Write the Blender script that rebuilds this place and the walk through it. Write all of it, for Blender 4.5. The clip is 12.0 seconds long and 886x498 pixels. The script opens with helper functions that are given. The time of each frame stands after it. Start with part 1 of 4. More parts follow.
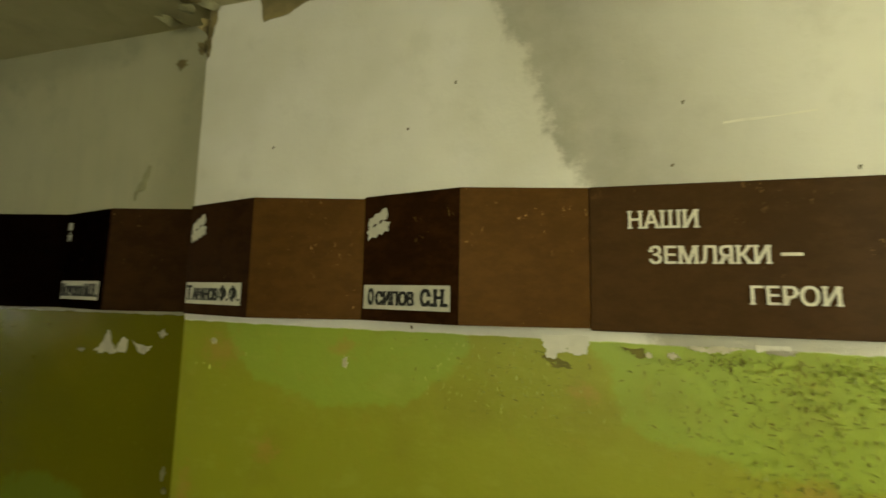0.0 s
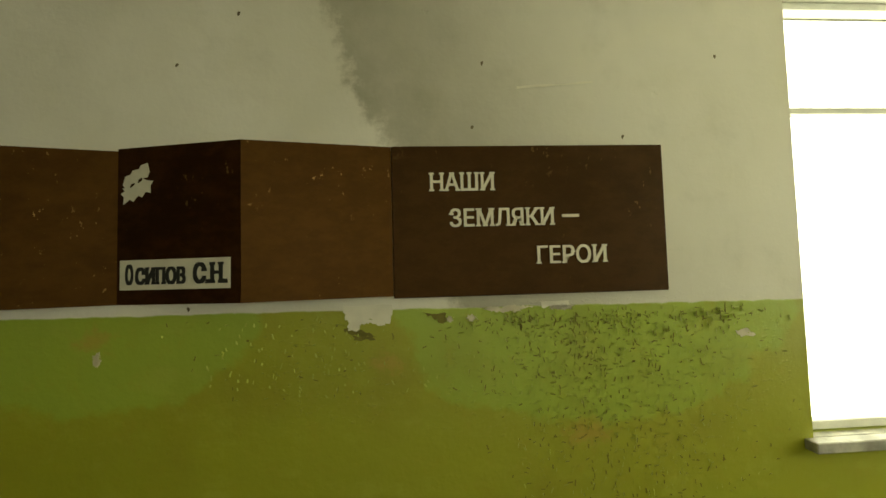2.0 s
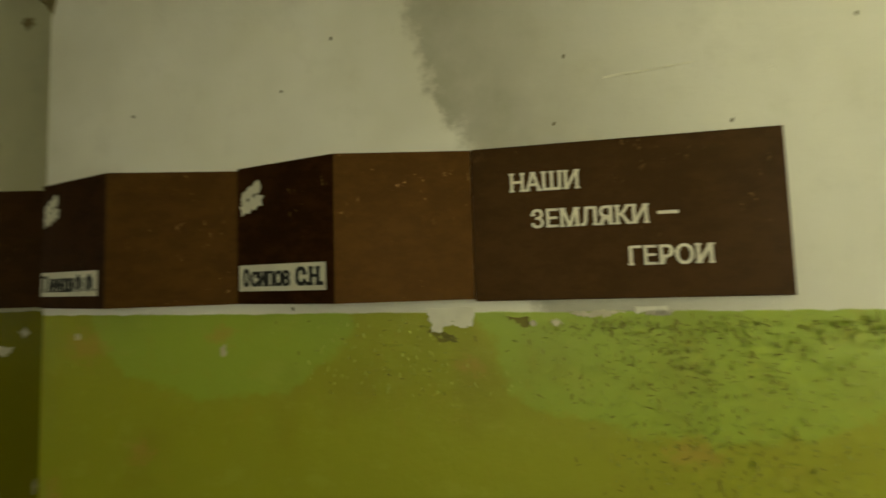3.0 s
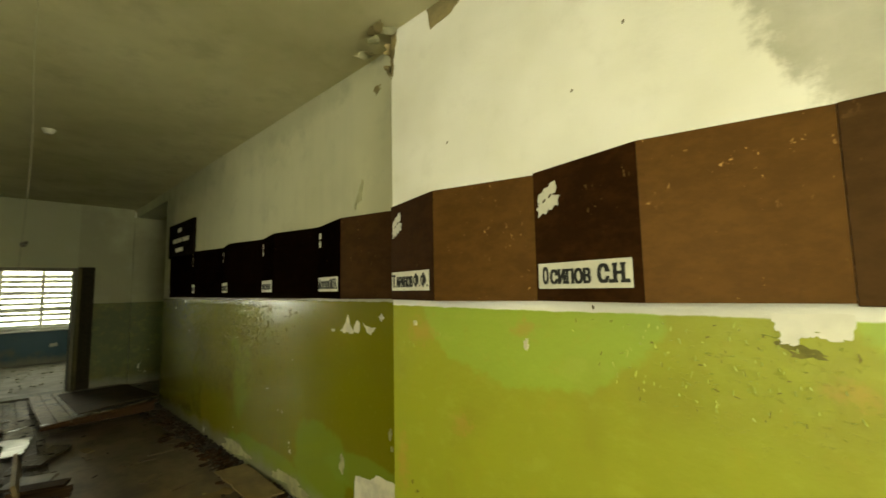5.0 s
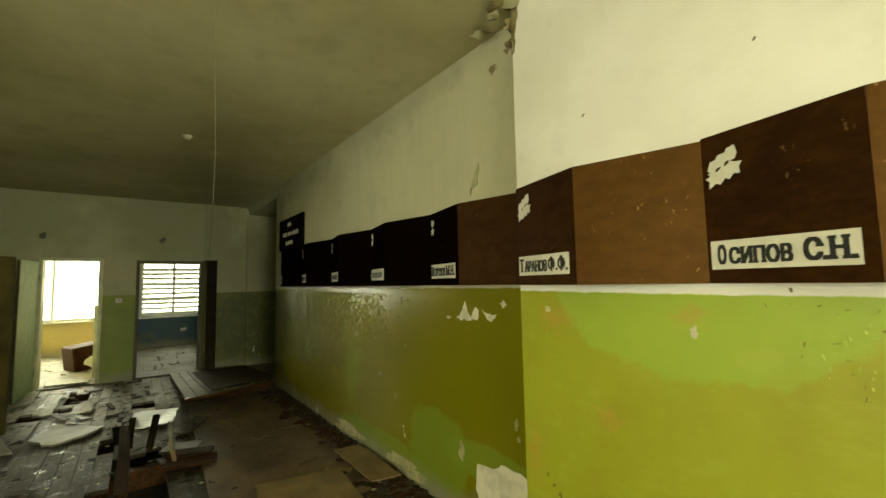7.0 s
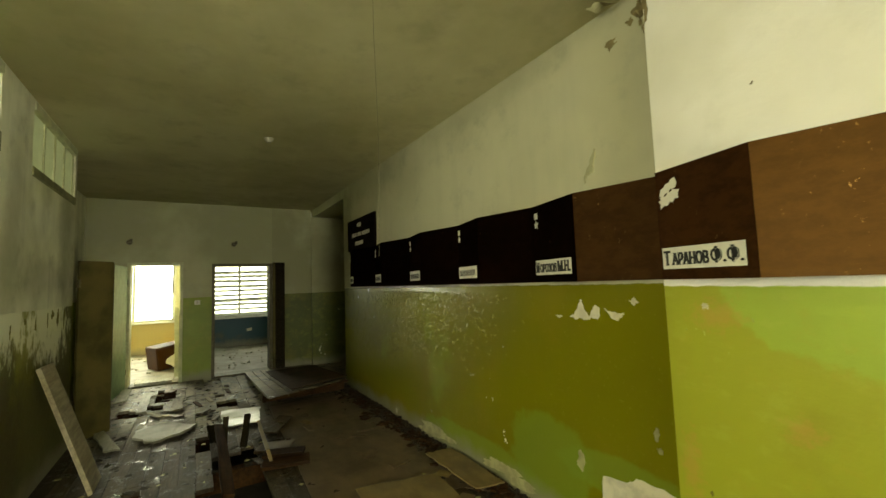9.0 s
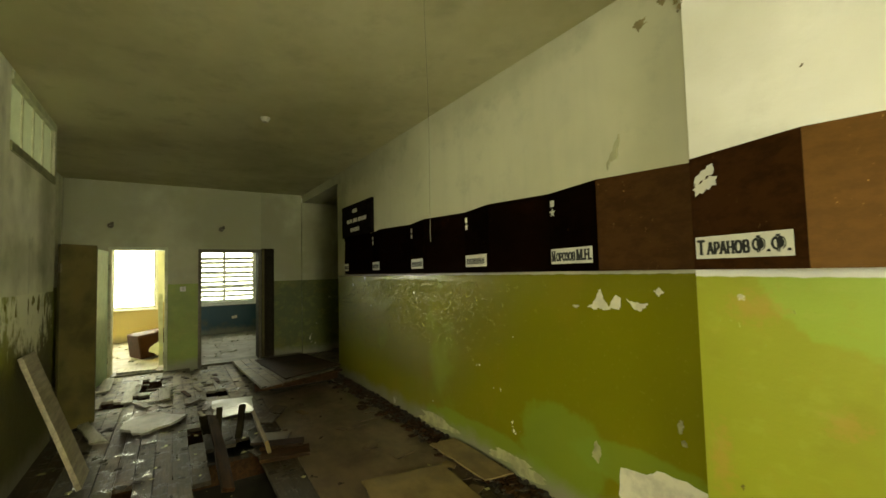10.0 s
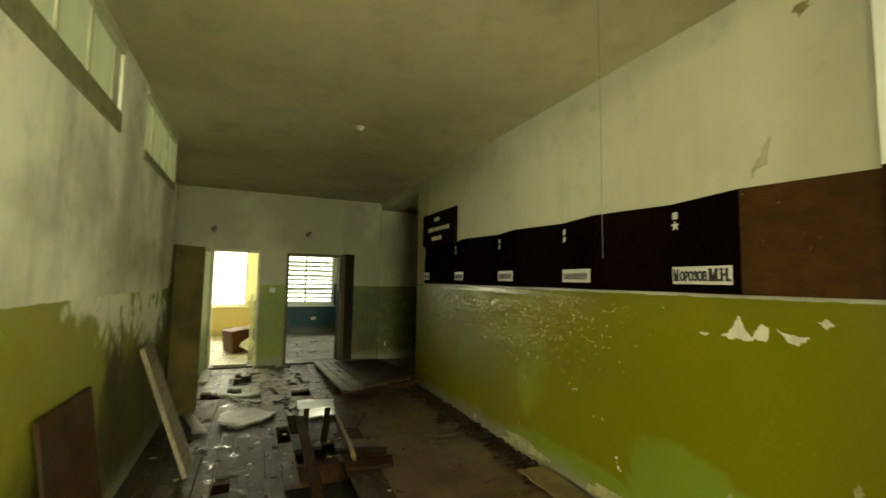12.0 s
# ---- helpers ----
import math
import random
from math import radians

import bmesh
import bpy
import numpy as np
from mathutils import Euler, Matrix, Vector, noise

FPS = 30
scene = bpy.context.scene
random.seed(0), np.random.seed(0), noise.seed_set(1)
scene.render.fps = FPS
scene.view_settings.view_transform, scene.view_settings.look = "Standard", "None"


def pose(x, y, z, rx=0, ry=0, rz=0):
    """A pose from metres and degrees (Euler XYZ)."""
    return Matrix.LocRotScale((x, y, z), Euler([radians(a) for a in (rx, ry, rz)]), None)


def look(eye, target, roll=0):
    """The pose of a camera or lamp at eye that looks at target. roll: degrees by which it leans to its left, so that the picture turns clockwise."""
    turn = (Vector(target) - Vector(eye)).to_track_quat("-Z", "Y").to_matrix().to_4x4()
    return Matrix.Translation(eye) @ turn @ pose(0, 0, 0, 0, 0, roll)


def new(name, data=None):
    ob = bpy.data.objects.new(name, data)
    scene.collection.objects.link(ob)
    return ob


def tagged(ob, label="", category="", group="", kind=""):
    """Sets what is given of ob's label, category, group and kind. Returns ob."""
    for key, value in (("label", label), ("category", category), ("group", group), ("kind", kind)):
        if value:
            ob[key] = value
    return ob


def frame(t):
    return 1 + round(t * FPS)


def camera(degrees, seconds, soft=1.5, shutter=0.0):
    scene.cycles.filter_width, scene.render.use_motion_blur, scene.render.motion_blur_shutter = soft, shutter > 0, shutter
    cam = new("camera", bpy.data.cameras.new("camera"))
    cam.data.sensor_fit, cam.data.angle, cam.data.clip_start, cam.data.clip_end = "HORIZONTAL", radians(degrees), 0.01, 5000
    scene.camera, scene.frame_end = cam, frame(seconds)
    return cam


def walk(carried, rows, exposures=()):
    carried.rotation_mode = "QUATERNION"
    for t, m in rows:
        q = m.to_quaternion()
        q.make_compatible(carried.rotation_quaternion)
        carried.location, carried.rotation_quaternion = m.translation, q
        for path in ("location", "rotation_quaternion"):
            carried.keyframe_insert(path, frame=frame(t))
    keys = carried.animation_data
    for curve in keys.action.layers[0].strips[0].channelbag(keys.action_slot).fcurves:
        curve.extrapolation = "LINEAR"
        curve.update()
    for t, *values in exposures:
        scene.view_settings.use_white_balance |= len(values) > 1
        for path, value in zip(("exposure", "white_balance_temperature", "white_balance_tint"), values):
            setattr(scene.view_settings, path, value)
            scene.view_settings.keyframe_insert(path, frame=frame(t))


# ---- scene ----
cam = camera(94.0, 12.0, shutter=0.5)
PATH = [
    (0, (0.894, -1.686, 1.691), (0.398, 0.24, 1.905), 1.1),
    (0.5, (0.95, -1.669, 1.686), (0.712, 0.307, 1.885), 0.6),
    (1, (1.063, -1.619, 1.674), (0.966, 0.375, 1.796), -0.2),
    (1.5, (1.127, -1.551, 1.669), (1.143, 0.447, 1.761), -0.8),
    (2, (1.125, -1.51, 1.659), (1.261, 0.483, 1.761), -1.6),
    (2.5, (1.157, -1.51, 1.663), (1.239, 0.486, 1.762), -1.5),
    (3, (1.181, -1.505, 1.662), (0.854, 0.464, 1.785), -1.8),
    (3.5, (1.11, -1.508, 1.656), (0.402, 0.358, 1.794), -1.9),
    (5.5, (0.977, -1.58, 1.631), (-0.488, -0.229, 1.804), -0.7),
    (6, (0.916, -1.635, 1.642), (-0.609, -0.351, 1.792), -0.5),
    (6.5, (0.827, -1.704, 1.61), (-0.744, -0.478, 1.779), -0.8),
    (7, (0.743, -1.709, 1.594), (-0.859, -0.522, 1.753), -1.1),
    (9, (0.35, -1.994, 1.596), (-1.358, -0.965, 1.755), -2.0),
    (9.5, (0.226, -2.038, 1.604), (-1.446, -0.95, 1.743), -2.3),
    (10, (0.151, -2.11, 1.596), (-1.519, -1.014, 1.699), -1.4),
    (10.5, (0.06, -2.099, 1.585), (-1.676, -1.11, 1.689), -1.6),
    (11, (-0.035, -2.147, 1.6), (-1.754, -1.131, 1.717), -0.9),
    (11.5, (-0.101, -2.228, 1.608), (-1.837, -1.245, 1.752), -0.5),
    (12, (-0.098, -2.244, 1.619), (-1.916, -1.424, 1.769), 1.0),
]
EXPOSURES = [(0.0, -0.37, 8400, -8), (1.0, -0.96, 8400, -8), (2.5, -1.07, 8400, -8), (3.0, -0.88, 8400, -8), (3.5, -0.28, 8400, -8), (5.5, 0.58, 8400, -8), (7.0, 0.62, 8400, -8), (9.0, 0.68, 8400, -8), (12.0, 0.92, 8400, -8)]
walk(cam, [(t, look(eye, target, roll)) for t, eye, target, roll in PATH], EXPOSURES)

# ---- light ----
SUN_ELEV, SUN_ROT = radians(52), radians(200)
world = bpy.data.worlds.new("sky")
scene.world = world
world.use_nodes = True
wn = world.node_tree
sky = wn.nodes.new("ShaderNodeTexSky")
sky.sky_type = "NISHITA"
sky.sun_disc = False
sky.sun_elevation, sky.sun_rotation = SUN_ELEV, SUN_ROT
sky.dust_density, sky.air_density = 6.0, 1.5
wn.links.new(sky.outputs[0], wn.nodes["Background"].inputs[0])
wn.nodes["Background"].inputs[1].default_value = 0.15

sun = new("sun", bpy.data.lights.new("sun", "SUN"))
sun.data.energy, sun.data.angle, sun.data.color = 1.0, radians(12), (1.0, 0.96, 0.88)
sun.matrix_world = look((0, 0, 30), (0 - 12, 0 - 9, 0))


def window_light(name, centre, target, sx, sz, watts):
    """Sky light standing in a window's opening."""
    lamp = new(name, bpy.data.lights.new(name, "AREA"))
    lamp.data.shape, lamp.data.size, lamp.data.size_y = "RECTANGLE", sx, sz
    lamp.data.energy, lamp.data.color = watts, (1.0, 0.99, 0.94)
    lamp.matrix_world = look(centre, target)
    return lamp


window_light("window_light", (3.41, 0.16, 1.86), (3.41, -3, 1.86), 1.56, 1.72, 108)
window_light("window_light", (5.6, -1.5, 1.97), (0, -1.5, 1.97), 2.2, 1.9, 105)
window_light("window_light", (2.2, -7.66, 1.97), (2.2, 0, 1.97), 4.0, 1.9, 162)
window_light("window_light", (-13.37, -0.85, 1.62), (-9, -0.85, 1.62), 1.58, 1.63, 30)
window_light("window_light", (-13.37, -4.81, 1.62), (-9, -4.81, 1.62), 4.74, 1.63, 215)
window_light("window_light", (-3.6, -8.95, 1.9), (-3.6, -3, 1.9), 3.2, 1.7, 90)

# ---- materials ----
class Nodes:
    """A small builder for node materials."""

    def __init__(self, name, rough=0.6, metal=0.0, spec=0.5):
        self.mat = bpy.data.materials.new(name)
        self.mat.use_nodes = True
        self.t = self.mat.node_tree
        self.b = self.t.nodes["Principled BSDF"]
        self.b.inputs["Roughness"].default_value = rough
        self.b.inputs["Metallic"].default_value = metal
        self.b.inputs["Specular IOR Level"].default_value = spec
        self.pos = self.node("ShaderNodeNewGeometry").outputs["Position"]
        self.xyz = self.node("ShaderNodeSeparateXYZ", self.pos).outputs

    def node(self, kind, *links, **sets):
        n = self.t.nodes.new(kind)
        for i, v in enumerate(links):
            self.put(n.inputs[i], v)
        for k, v in sets.items():
            if k in n.inputs:
                self.put(n.inputs[k], v)
        return n

    def put(self, socket, v):
        if v is None:
            return
        if isinstance(v, bpy.types.NodeSocket):
            self.t.links.new(v, socket)
        elif isinstance(v, tuple) and len(v) == 3 and socket.type == "RGBA":
            socket.default_value = (*v, 1)
        else:
            socket.default_value = v

    def math(self, op, a, b=0.0, c=None, clamp=False):
        n = self.t.nodes.new("ShaderNodeMath")
        n.operation, n.use_clamp = op, clamp
        self.put(n.inputs[0], a), self.put(n.inputs[1], b)
        if c is not None:
            self.put(n.inputs[2], c)
        return n.outputs[0]

    def noise(self, scale, detail=3.0, rough=0.55, vec=None, squash=None):
        v = vec or self.pos
        if squash:
            m = self.t.nodes.new("ShaderNodeMapping")
            self.put(m.inputs["Vector"], v)
            m.inputs["Scale"].default_value = squash
            v = m.outputs[0]
        n = self.t.nodes.new("ShaderNodeTexNoise")
        self.put(n.inputs["Vector"], v)
        n.inputs["Scale"].default_value, n.inputs["Detail"].default_value, n.inputs["Roughness"].default_value = scale, detail, rough
        return n.outputs["Fac"]

    def ramp(self, v, lo, hi):
        n = self.t.nodes.new("ShaderNodeMapRange")
        n.interpolation_type = "SMOOTHSTEP"
        self.put(n.inputs["Value"], v)
        self.put(n.inputs["From Min"], lo), self.put(n.inputs["From Max"], hi)
        return n.outputs[0]

    def mix(self, f, a, b):
        n = self.t.nodes.new("ShaderNodeMix")
        n.data_type = "RGBA"
        self.put(n.inputs[0], f), self.put(n.inputs[6], a), self.put(n.inputs[7], b)
        return n.outputs[2]

    def mul(self, f, a, b):
        n = self.t.nodes.new("ShaderNodeMix")
        n.data_type, n.blend_type = "RGBA", "MULTIPLY"
        self.put(n.inputs[0], f), self.put(n.inputs[6], a), self.put(n.inputs[7], b)
        return n.outputs[2]

    def blot(self, x, z, rx, rz, wob):
        """A soft round blot on a wall along x, edges moved by wob."""
        a = self.math("MULTIPLY", self.math("SUBTRACT", self.xyz[0], x), 1 / rx)
        b = self.math("MULTIPLY", self.math("SUBTRACT", self.xyz[2], z), 1 / rz)
        d = self.math("SQRT", self.math("ADD", self.math("MULTIPLY", a, a), self.math("MULTIPLY", b, b)))
        return self.math("ADD", self.math("SUBTRACT", 1.0, d), wob)

    def bump(self, h, strength=0.3, dist=0.01):
        n = self.t.nodes.new("ShaderNodeBump")
        n.inputs["Strength"].default_value, n.inputs["Distance"].default_value = strength, dist
        self.put(n.inputs["Height"], h)
        self.put(self.b.inputs["Normal"], n.outputs[0])

    def done(self, colour, rough=None):
        self.put(self.b.inputs["Base Color"], colour)
        if rough is not None:
            self.put(self.b.inputs["Roughness"], rough)
        return self.mat


WHITE, OLD = (0.78, 0.765, 0.70), (0.42, 0.405, 0.27)
OLIVE, FRESH, PLASTER = (0.300, 0.322, 0.026), (0.30, 0.395, 0.048), (0.64, 0.60, 0.46)


def painted(name, dado=1.53, blots=(), stain_from=None, grime=0.5, low=OLIVE, high=WHITE, peel=0.4, gloss=0.35, green=0.5, crackle=(), blister=0.0, blister_to=None, streaks=0.24, damp=(), moss=(), slope=0.0, gloss_var=0.22, relief=0.55, crisp=0.22, mottle=0.0, rust=(), bloom=(), stain_shade=()):
    """Whitewash above an oil-painted dado, blotched and peeling."""
    n = Nodes(name)
    big, mid, fine = n.noise(0.8, 4), n.noise(4.5, 5, 0.6), n.noise(38, 4, 0.65)
    wob = n.math("MULTIPLY", n.math("SUBTRACT", mid, 0.5), 0.9)
    # whitewash
    up = n.mix(n.math("MULTIPLY", n.ramp(big, 0.40, 0.68), grime), high, OLD)
    up = n.mix(n.math("MULTIPLY", n.ramp(mid, 0.52, 0.78), 0.50 * grime), up, (0.32, 0.31, 0.23))
    streak = n.ramp(n.noise(1.0, 4, 0.6, squash=(5.0, 5.0, 0.45)), 0.48, 0.75)
    up = n.mix(n.math("MULTIPLY", streak, streaks * max(0.0, grime - 0.3)), up, (0.30, 0.29, 0.22))
    if stain_from is not None:
        edge = n.math("ADD", n.math("ADD", n.xyz[0], n.math("MULTIPLY", wob, 0.35)), n.math("MULTIPLY", n.xyz[2], 0.42))
        s = n.ramp(n.math("ADD", edge, n.math("MULTIPLY", n.math("SUBTRACT", n.noise(13, 5, 0.7), 0.5), 0.16)), stain_from - 0.01, stain_from + 0.07)
        tide = n.math("MULTIPLY", s, n.math("SUBTRACT", 1.0, n.math("MULTIPLY", n.ramp(edge, stain_from + 0.1, stain_from + 1.1), 0.75)))
        up = n.mix(n.math("MULTIPLY", tide, n.math("ADD", 0.34, n.math("MULTIPLY", mid, 0.7))), up, (0.28, 0.27, 0.20))
    up = n.mix(n.math("MULTIPLY", n.ramp(fine, 0.62, 0.8), 0.10), up, (0.4, 0.38, 0.3))
    for x, z, rx, rz in stain_shade:
        m = n.ramp(n.blot(x, z, rx, rz, n.math("MULTIPLY", wob, 1.3)), -0.1, 0.7)
        up = n.mix(n.math("MULTIPLY", m, 0.38), up, (0.22, 0.21, 0.13))
    # dado
    patch = n.ramp(big, 0.62 - 0.25 * green, 0.80 - 0.25 * green)
    patch = n.math("MULTIPLY", patch, 0.45)
    for x, z, rx, rz in blots:
        patch = n.math("MAXIMUM", patch, n.ramp(n.blot(x, z, rx, rz, n.math("MULTIPLY", wob, 0.7)), 0.0, crisp))
    dn = n.mix(patch, low, FRESH)
    dn = n.mix(n.math("MULTIPLY", n.ramp(n.noise(2.1, 3), 0.5, 0.75), 0.35), dn, (0.22, 0.17, 0.012))
    dn = n.mix(n.math("MULTIPLY", n.ramp(fine, 0.58, 0.8), 0.22), dn, (0.36, 0.36, 0.08))
    if mottle:
        dn = n.mix(n.math("MULTIPLY", n.ramp(n.noise(11, 5, 0.7), 0.50, 0.72), 0.45 * mottle), dn, (0.36, 0.30, 0.030))
        dn = n.mix(n.math("MULTIPLY", n.ramp(n.noise(6, 4, 0.6, squash=(1, 1, 1.6)), 0.52, 0.70), 0.40 * mottle), dn, (0.40, 0.43, 0.075))
        dn = n.mix(n.math("MULTIPLY", n.ramp(n.noise(75, 3, 0.7), 0.64, 0.72), 0.5 * mottle), dn, (0.17, 0.15, 0.02))
    for x, z, rx, rz in rust:
        m = n.ramp(n.blot(x, z, rx, rz, n.math("MULTIPLY", n.math("SUBTRACT", n.noise(22, 5, 0.7), 0.5), 2.2)), 0.1, 0.9)
        dn = n.mix(n.math("MULTIPLY", m, 0.52), dn, (0.44, 0.27, 0.055))
    for x, z, rx, rz in damp:
        m = n.ramp(n.blot(x, z, rx, rz, n.math("MULTIPLY", wob, 1.1)), -0.15, 0.5)
        dn = n.mix(n.math("MULTIPLY", m, 0.8), dn, (0.055, 0.040, 0.009))
    for x, z, rx, rz in moss:
        m = n.ramp(n.blot(x, z, rx, rz, n.math("MULTIPLY", wob, 0.9)), 0.0, 0.22)
        dn = n.mix(n.math("MULTIPLY", m, 0.65), dn, (0.175, 0.245, 0.03))
    for x, z, rx, rz in bloom:
        ragged = n.math("SUBTRACT", n.noise(7, 6, 0.68, squash=(1.4, 1.0, 0.85)), 0.5)
        m = n.ramp(n.blot(x, z, rx, rz, n.math("MULTIPLY", ragged, 2.6)), 0.05, 0.55)
        dn = n.mix(n.math("MULTIPLY", m, 0.92), dn, (0.76, 0.75, 0.58))
    flake = None
    for x, z, rx, rz in crackle:
        m = n.ramp(n.blot(x, z, rx, rz, n.math("MULTIPLY", wob, 1.2)), 0.0, 0.5)
        flake = m if flake is None else n.math("MAXIMUM", flake, m)
    if flake is not None:
        cr = n.ramp(n.noise(48, 4, 0.7, squash=(0.75, 1, 1.15)), 0.57, 0.62)
        cr = n.math("MULTIPLY", n.math("MULTIPLY", cr, flake), 0.85)
        dn = n.mix(n.math("MULTIPLY", cr, 0.30), dn, (0.15, 0.16, 0.02))
    bare = n.ramp(n.math("ADD", n.noise(7, 5, 0.62), n.math("MULTIPLY", n.noise(1.1, 1), 0.3)), 0.90 - 0.1 * peel, 0.915 - 0.1 * peel)
    foot = n.ramp(n.math("ADD", n.xyz[2], n.math("MULTIPLY", wob, 0.25)), 0.22, 0.02)
    dn = n.mix(bare, dn, PLASTER)
    dn = n.mix(n.math("MULTIPLY", foot, 0.8), dn, (0.25, 0.23, 0.17))
    line = n.math("ADD", n.math("ADD", n.xyz[2], n.math("MULTIPLY", n.xyz[0], slope)), n.math("MULTIPLY", n.math("SUBTRACT", n.noise(14, 3), 0.5), 0.018))
    top = n.ramp(line, dado - 0.004, dado + 0.004)
    col = n.mix(top, dn, up)
    h = n.math("ADD", n.math("MULTIPLY", mid, 0.8), n.math("MULTIPLY", fine, 0.20))
    h = n.math("SUBTRACT", h, n.math("MULTIPLY", bare, 0.5))
    h = n.math("SUBTRACT", h, n.math("MULTIPLY", top, 0.25))
    if flake is not None:
        h = n.math("ADD", h, n.math("MULTIPLY", cr, 0.35))
    if blister:
        bl = n.math("MULTIPLY", n.ramp(n.noise(34, 5, 0.7, squash=(1.3, 1.0, 0.8)), 0.50, 0.66), n.math("SUBTRACT", 1.0, top))
        if blister_to is not None:
            bl = n.math("MULTIPLY", bl, n.ramp(n.math("ADD", n.xyz[0], n.math("MULTIPLY", wob, 1.6)), blister_to + 1.9, blister_to - 1.4))
            bl = n.math("MULTIPLY", bl, n.ramp(n.math("ADD", n.xyz[2], n.math("MULTIPLY", wob, 0.6)), 0.35, 1.15))
        h = n.math("ADD", h, n.math("MULTIPLY", bl, blister))
    n.bump(h, relief, 0.012)
    r = n.math("ADD", gloss, n.math("MULTIPLY", fine, gloss_var))
    r = n.math("MAXIMUM", r, n.math("MULTIPLY", n.math("MAXIMUM", top, bare), 0.92))
    return n.done(col, r)


M_NEAR = painted("paint_near_wall", 1.530, [(-0.02, 1.54, 0.62, 0.36), (1.80, 1.52, 0.78, 0.46)], stain_from=1.88, slope=0.008, grime=0.36, peel=0.3, crisp=0.10,
                 gloss=0.36, green=0.2, relief=0.5, mottle=0.6, crackle=[(1.85, 1.30, 0.75, 0.60), (0.85, 1.32, 0.35, 0.25)], rust=[(0.02, 1.45, 0.10, 0.06), (-0.62, 1.40, 0.16, 0.10), (-0.35, 0.98, 0.10, 0.07), (1.02, 1.33, 0.08, 0.05), (1.75, 1.05, 0.14, 0.07), (-0.78, 0.70, 0.07, 0.25)])
M_FAR = painted("paint_far_wall_shaded", 1.55, [], grime=0.95, high=(0.50, 0.485, 0.33), low=(0.165, 0.156, 0.008), moss=[(-1.85, 0.36, 0.42, 0.34), (-1.25, 0.42, 0.5, 0.14), (-2.8, 0.12, 1.0, 0.18)], stain_shade=[(-5.3, 3.1, 1.6, 0.35), (-2.4, 3.15, 1.5, 0.22), (-6.1, 2.5, 0.3, 0.8)],
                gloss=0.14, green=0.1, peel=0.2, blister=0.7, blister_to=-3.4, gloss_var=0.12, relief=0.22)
M_FAR.node_tree.nodes["Principled BSDF"].inputs["Specular IOR Level"].default_value = 0.75
M_LEFT = painted("paint_left_wall", 1.48, grime=0.95, streaks=0.7, mottle=0.3, stain_shade=[(-3.78, 2.2, 0.22, 1.1), (-3.0, 2.2, 0.5, 0.35), (-2.5, 1.95, 0.35, 0.25), (-5.2, 2.2, 0.35, 0.9), (-4.6, 1.75, 0.7, 0.25)],
                 bloom=[(-4.75, 1.36, 0.85, 0.46), (-3.75, 1.42, 0.60, 0.30), (-3.1, 1.45, 0.3, 0.12)], high=(0.80, 0.79, 0.63), low=(0.25, 0.245, 0.028), gloss=0.45, green=0.5, peel=-0.3, damp=[(-4.7, 0.45, 1.35, 0.80), (-3.75, 0.35, 0.45, 0.75), (-2.9, 0.30, 0.5, 0.5), (-3.75, 1.0, 0.25, 0.35), (-2.55, 0.35, 0.30, 0.5), (-5.35, 1.1, 0.35, 0.6)])
M_END = painted("paint_end_wall_shaded", 1.47, grime=1.1, mottle=0.3, high=(0.31, 0.30, 0.19), low=(0.165, 0.21, 0.012), gloss=0.4, green=0.7, peel=0.1)
M_YELLOW = painted("paint_yellow_room", 0.95, grime=0.3, high=(0.72, 0.70, 0.50), low=(0.48, 0.38, 0.17), gloss=0.5, green=-1.5, peel=0.0)
M_BLUE = painted("paint_blue_room", 1.45, grime=0.5, high=(0.66, 0.66, 0.58), low=(0.03, 0.09, 0.13), gloss=0.4, green=-1.5, peel=0.1)
M_END_SHADE = painted("paint_end_wall_dim", 1.47, grime=1.1, mottle=0.3, high=(0.265, 0.255, 0.16), low=(0.060, 0.074, 0.010), gloss=0.45, green=0.3, peel=0.1)
M_PLAIN = painted("paint_plain_room", 0.02, grime=0.4, high=(0.70, 0.68, 0.58), peel=0.0)


def m_ceiling():
    n = Nodes("ceiling_whitewash", 0.95, spec=0.1)
    a, b, c = n.noise(0.55, 5, 0.6), n.noise(3.2, 5, 0.6), n.noise(30, 4)
    col = n.mix(n.ramp(a, 0.36, 0.66), (0.61, 0.57, 0.365), (0.455, 0.42, 0.245))
    col = n.mix(n.math("MULTIPLY", n.ramp(b, 0.5, 0.75), 0.4), col, (0.33, 0.305, 0.185))
    n.bump(n.math("ADD", b, n.math("MULTIPLY", c, 0.4)), 0.3, 0.01)
    return n.done(col)


def m_wood(name, a, b, rough=0.6, grain=(1.2, 14, 14), spread=0.25, gloss=0.3, dirt=0.4, soil=(0.09, 0.085, 0.065)):
    """Timber or hardboard with grain along x, each piece a shade of its own."""
    n = Nodes(name, rough, spec=gloss)
    oi = n.t.nodes.new("ShaderNodeObjectInfo")
    tc = n.t.nodes.new("ShaderNodeTexCoord").outputs["Object"]
    g = n.noise(2.2, 6, 0.65, vec=tc, squash=grain)
    col = n.mix(n.ramp(g, 0.3, 0.72), a, b)
    d = n.noise(3.5, 5, 0.65)
    col = n.mix(n.math("MULTIPLY", n.ramp(d, 0.45, 0.7), dirt), col, soil)
    k = n.math("ADD", 1 - spread, n.math("MULTIPLY", oi.outputs["Random"], 2 * spread))
    comb = n.t.nodes.new("ShaderNodeCombineColor")
    for i in range(3):
        n.put(comb.inputs[i], k)
    col = n.mul(1.0, col, comb.outputs[0])
    n.bump(g, 0.35, 0.004)
    return n.done(col, n.math("ADD", rough - 0.12, n.math("MULTIPLY", d, 0.3)))


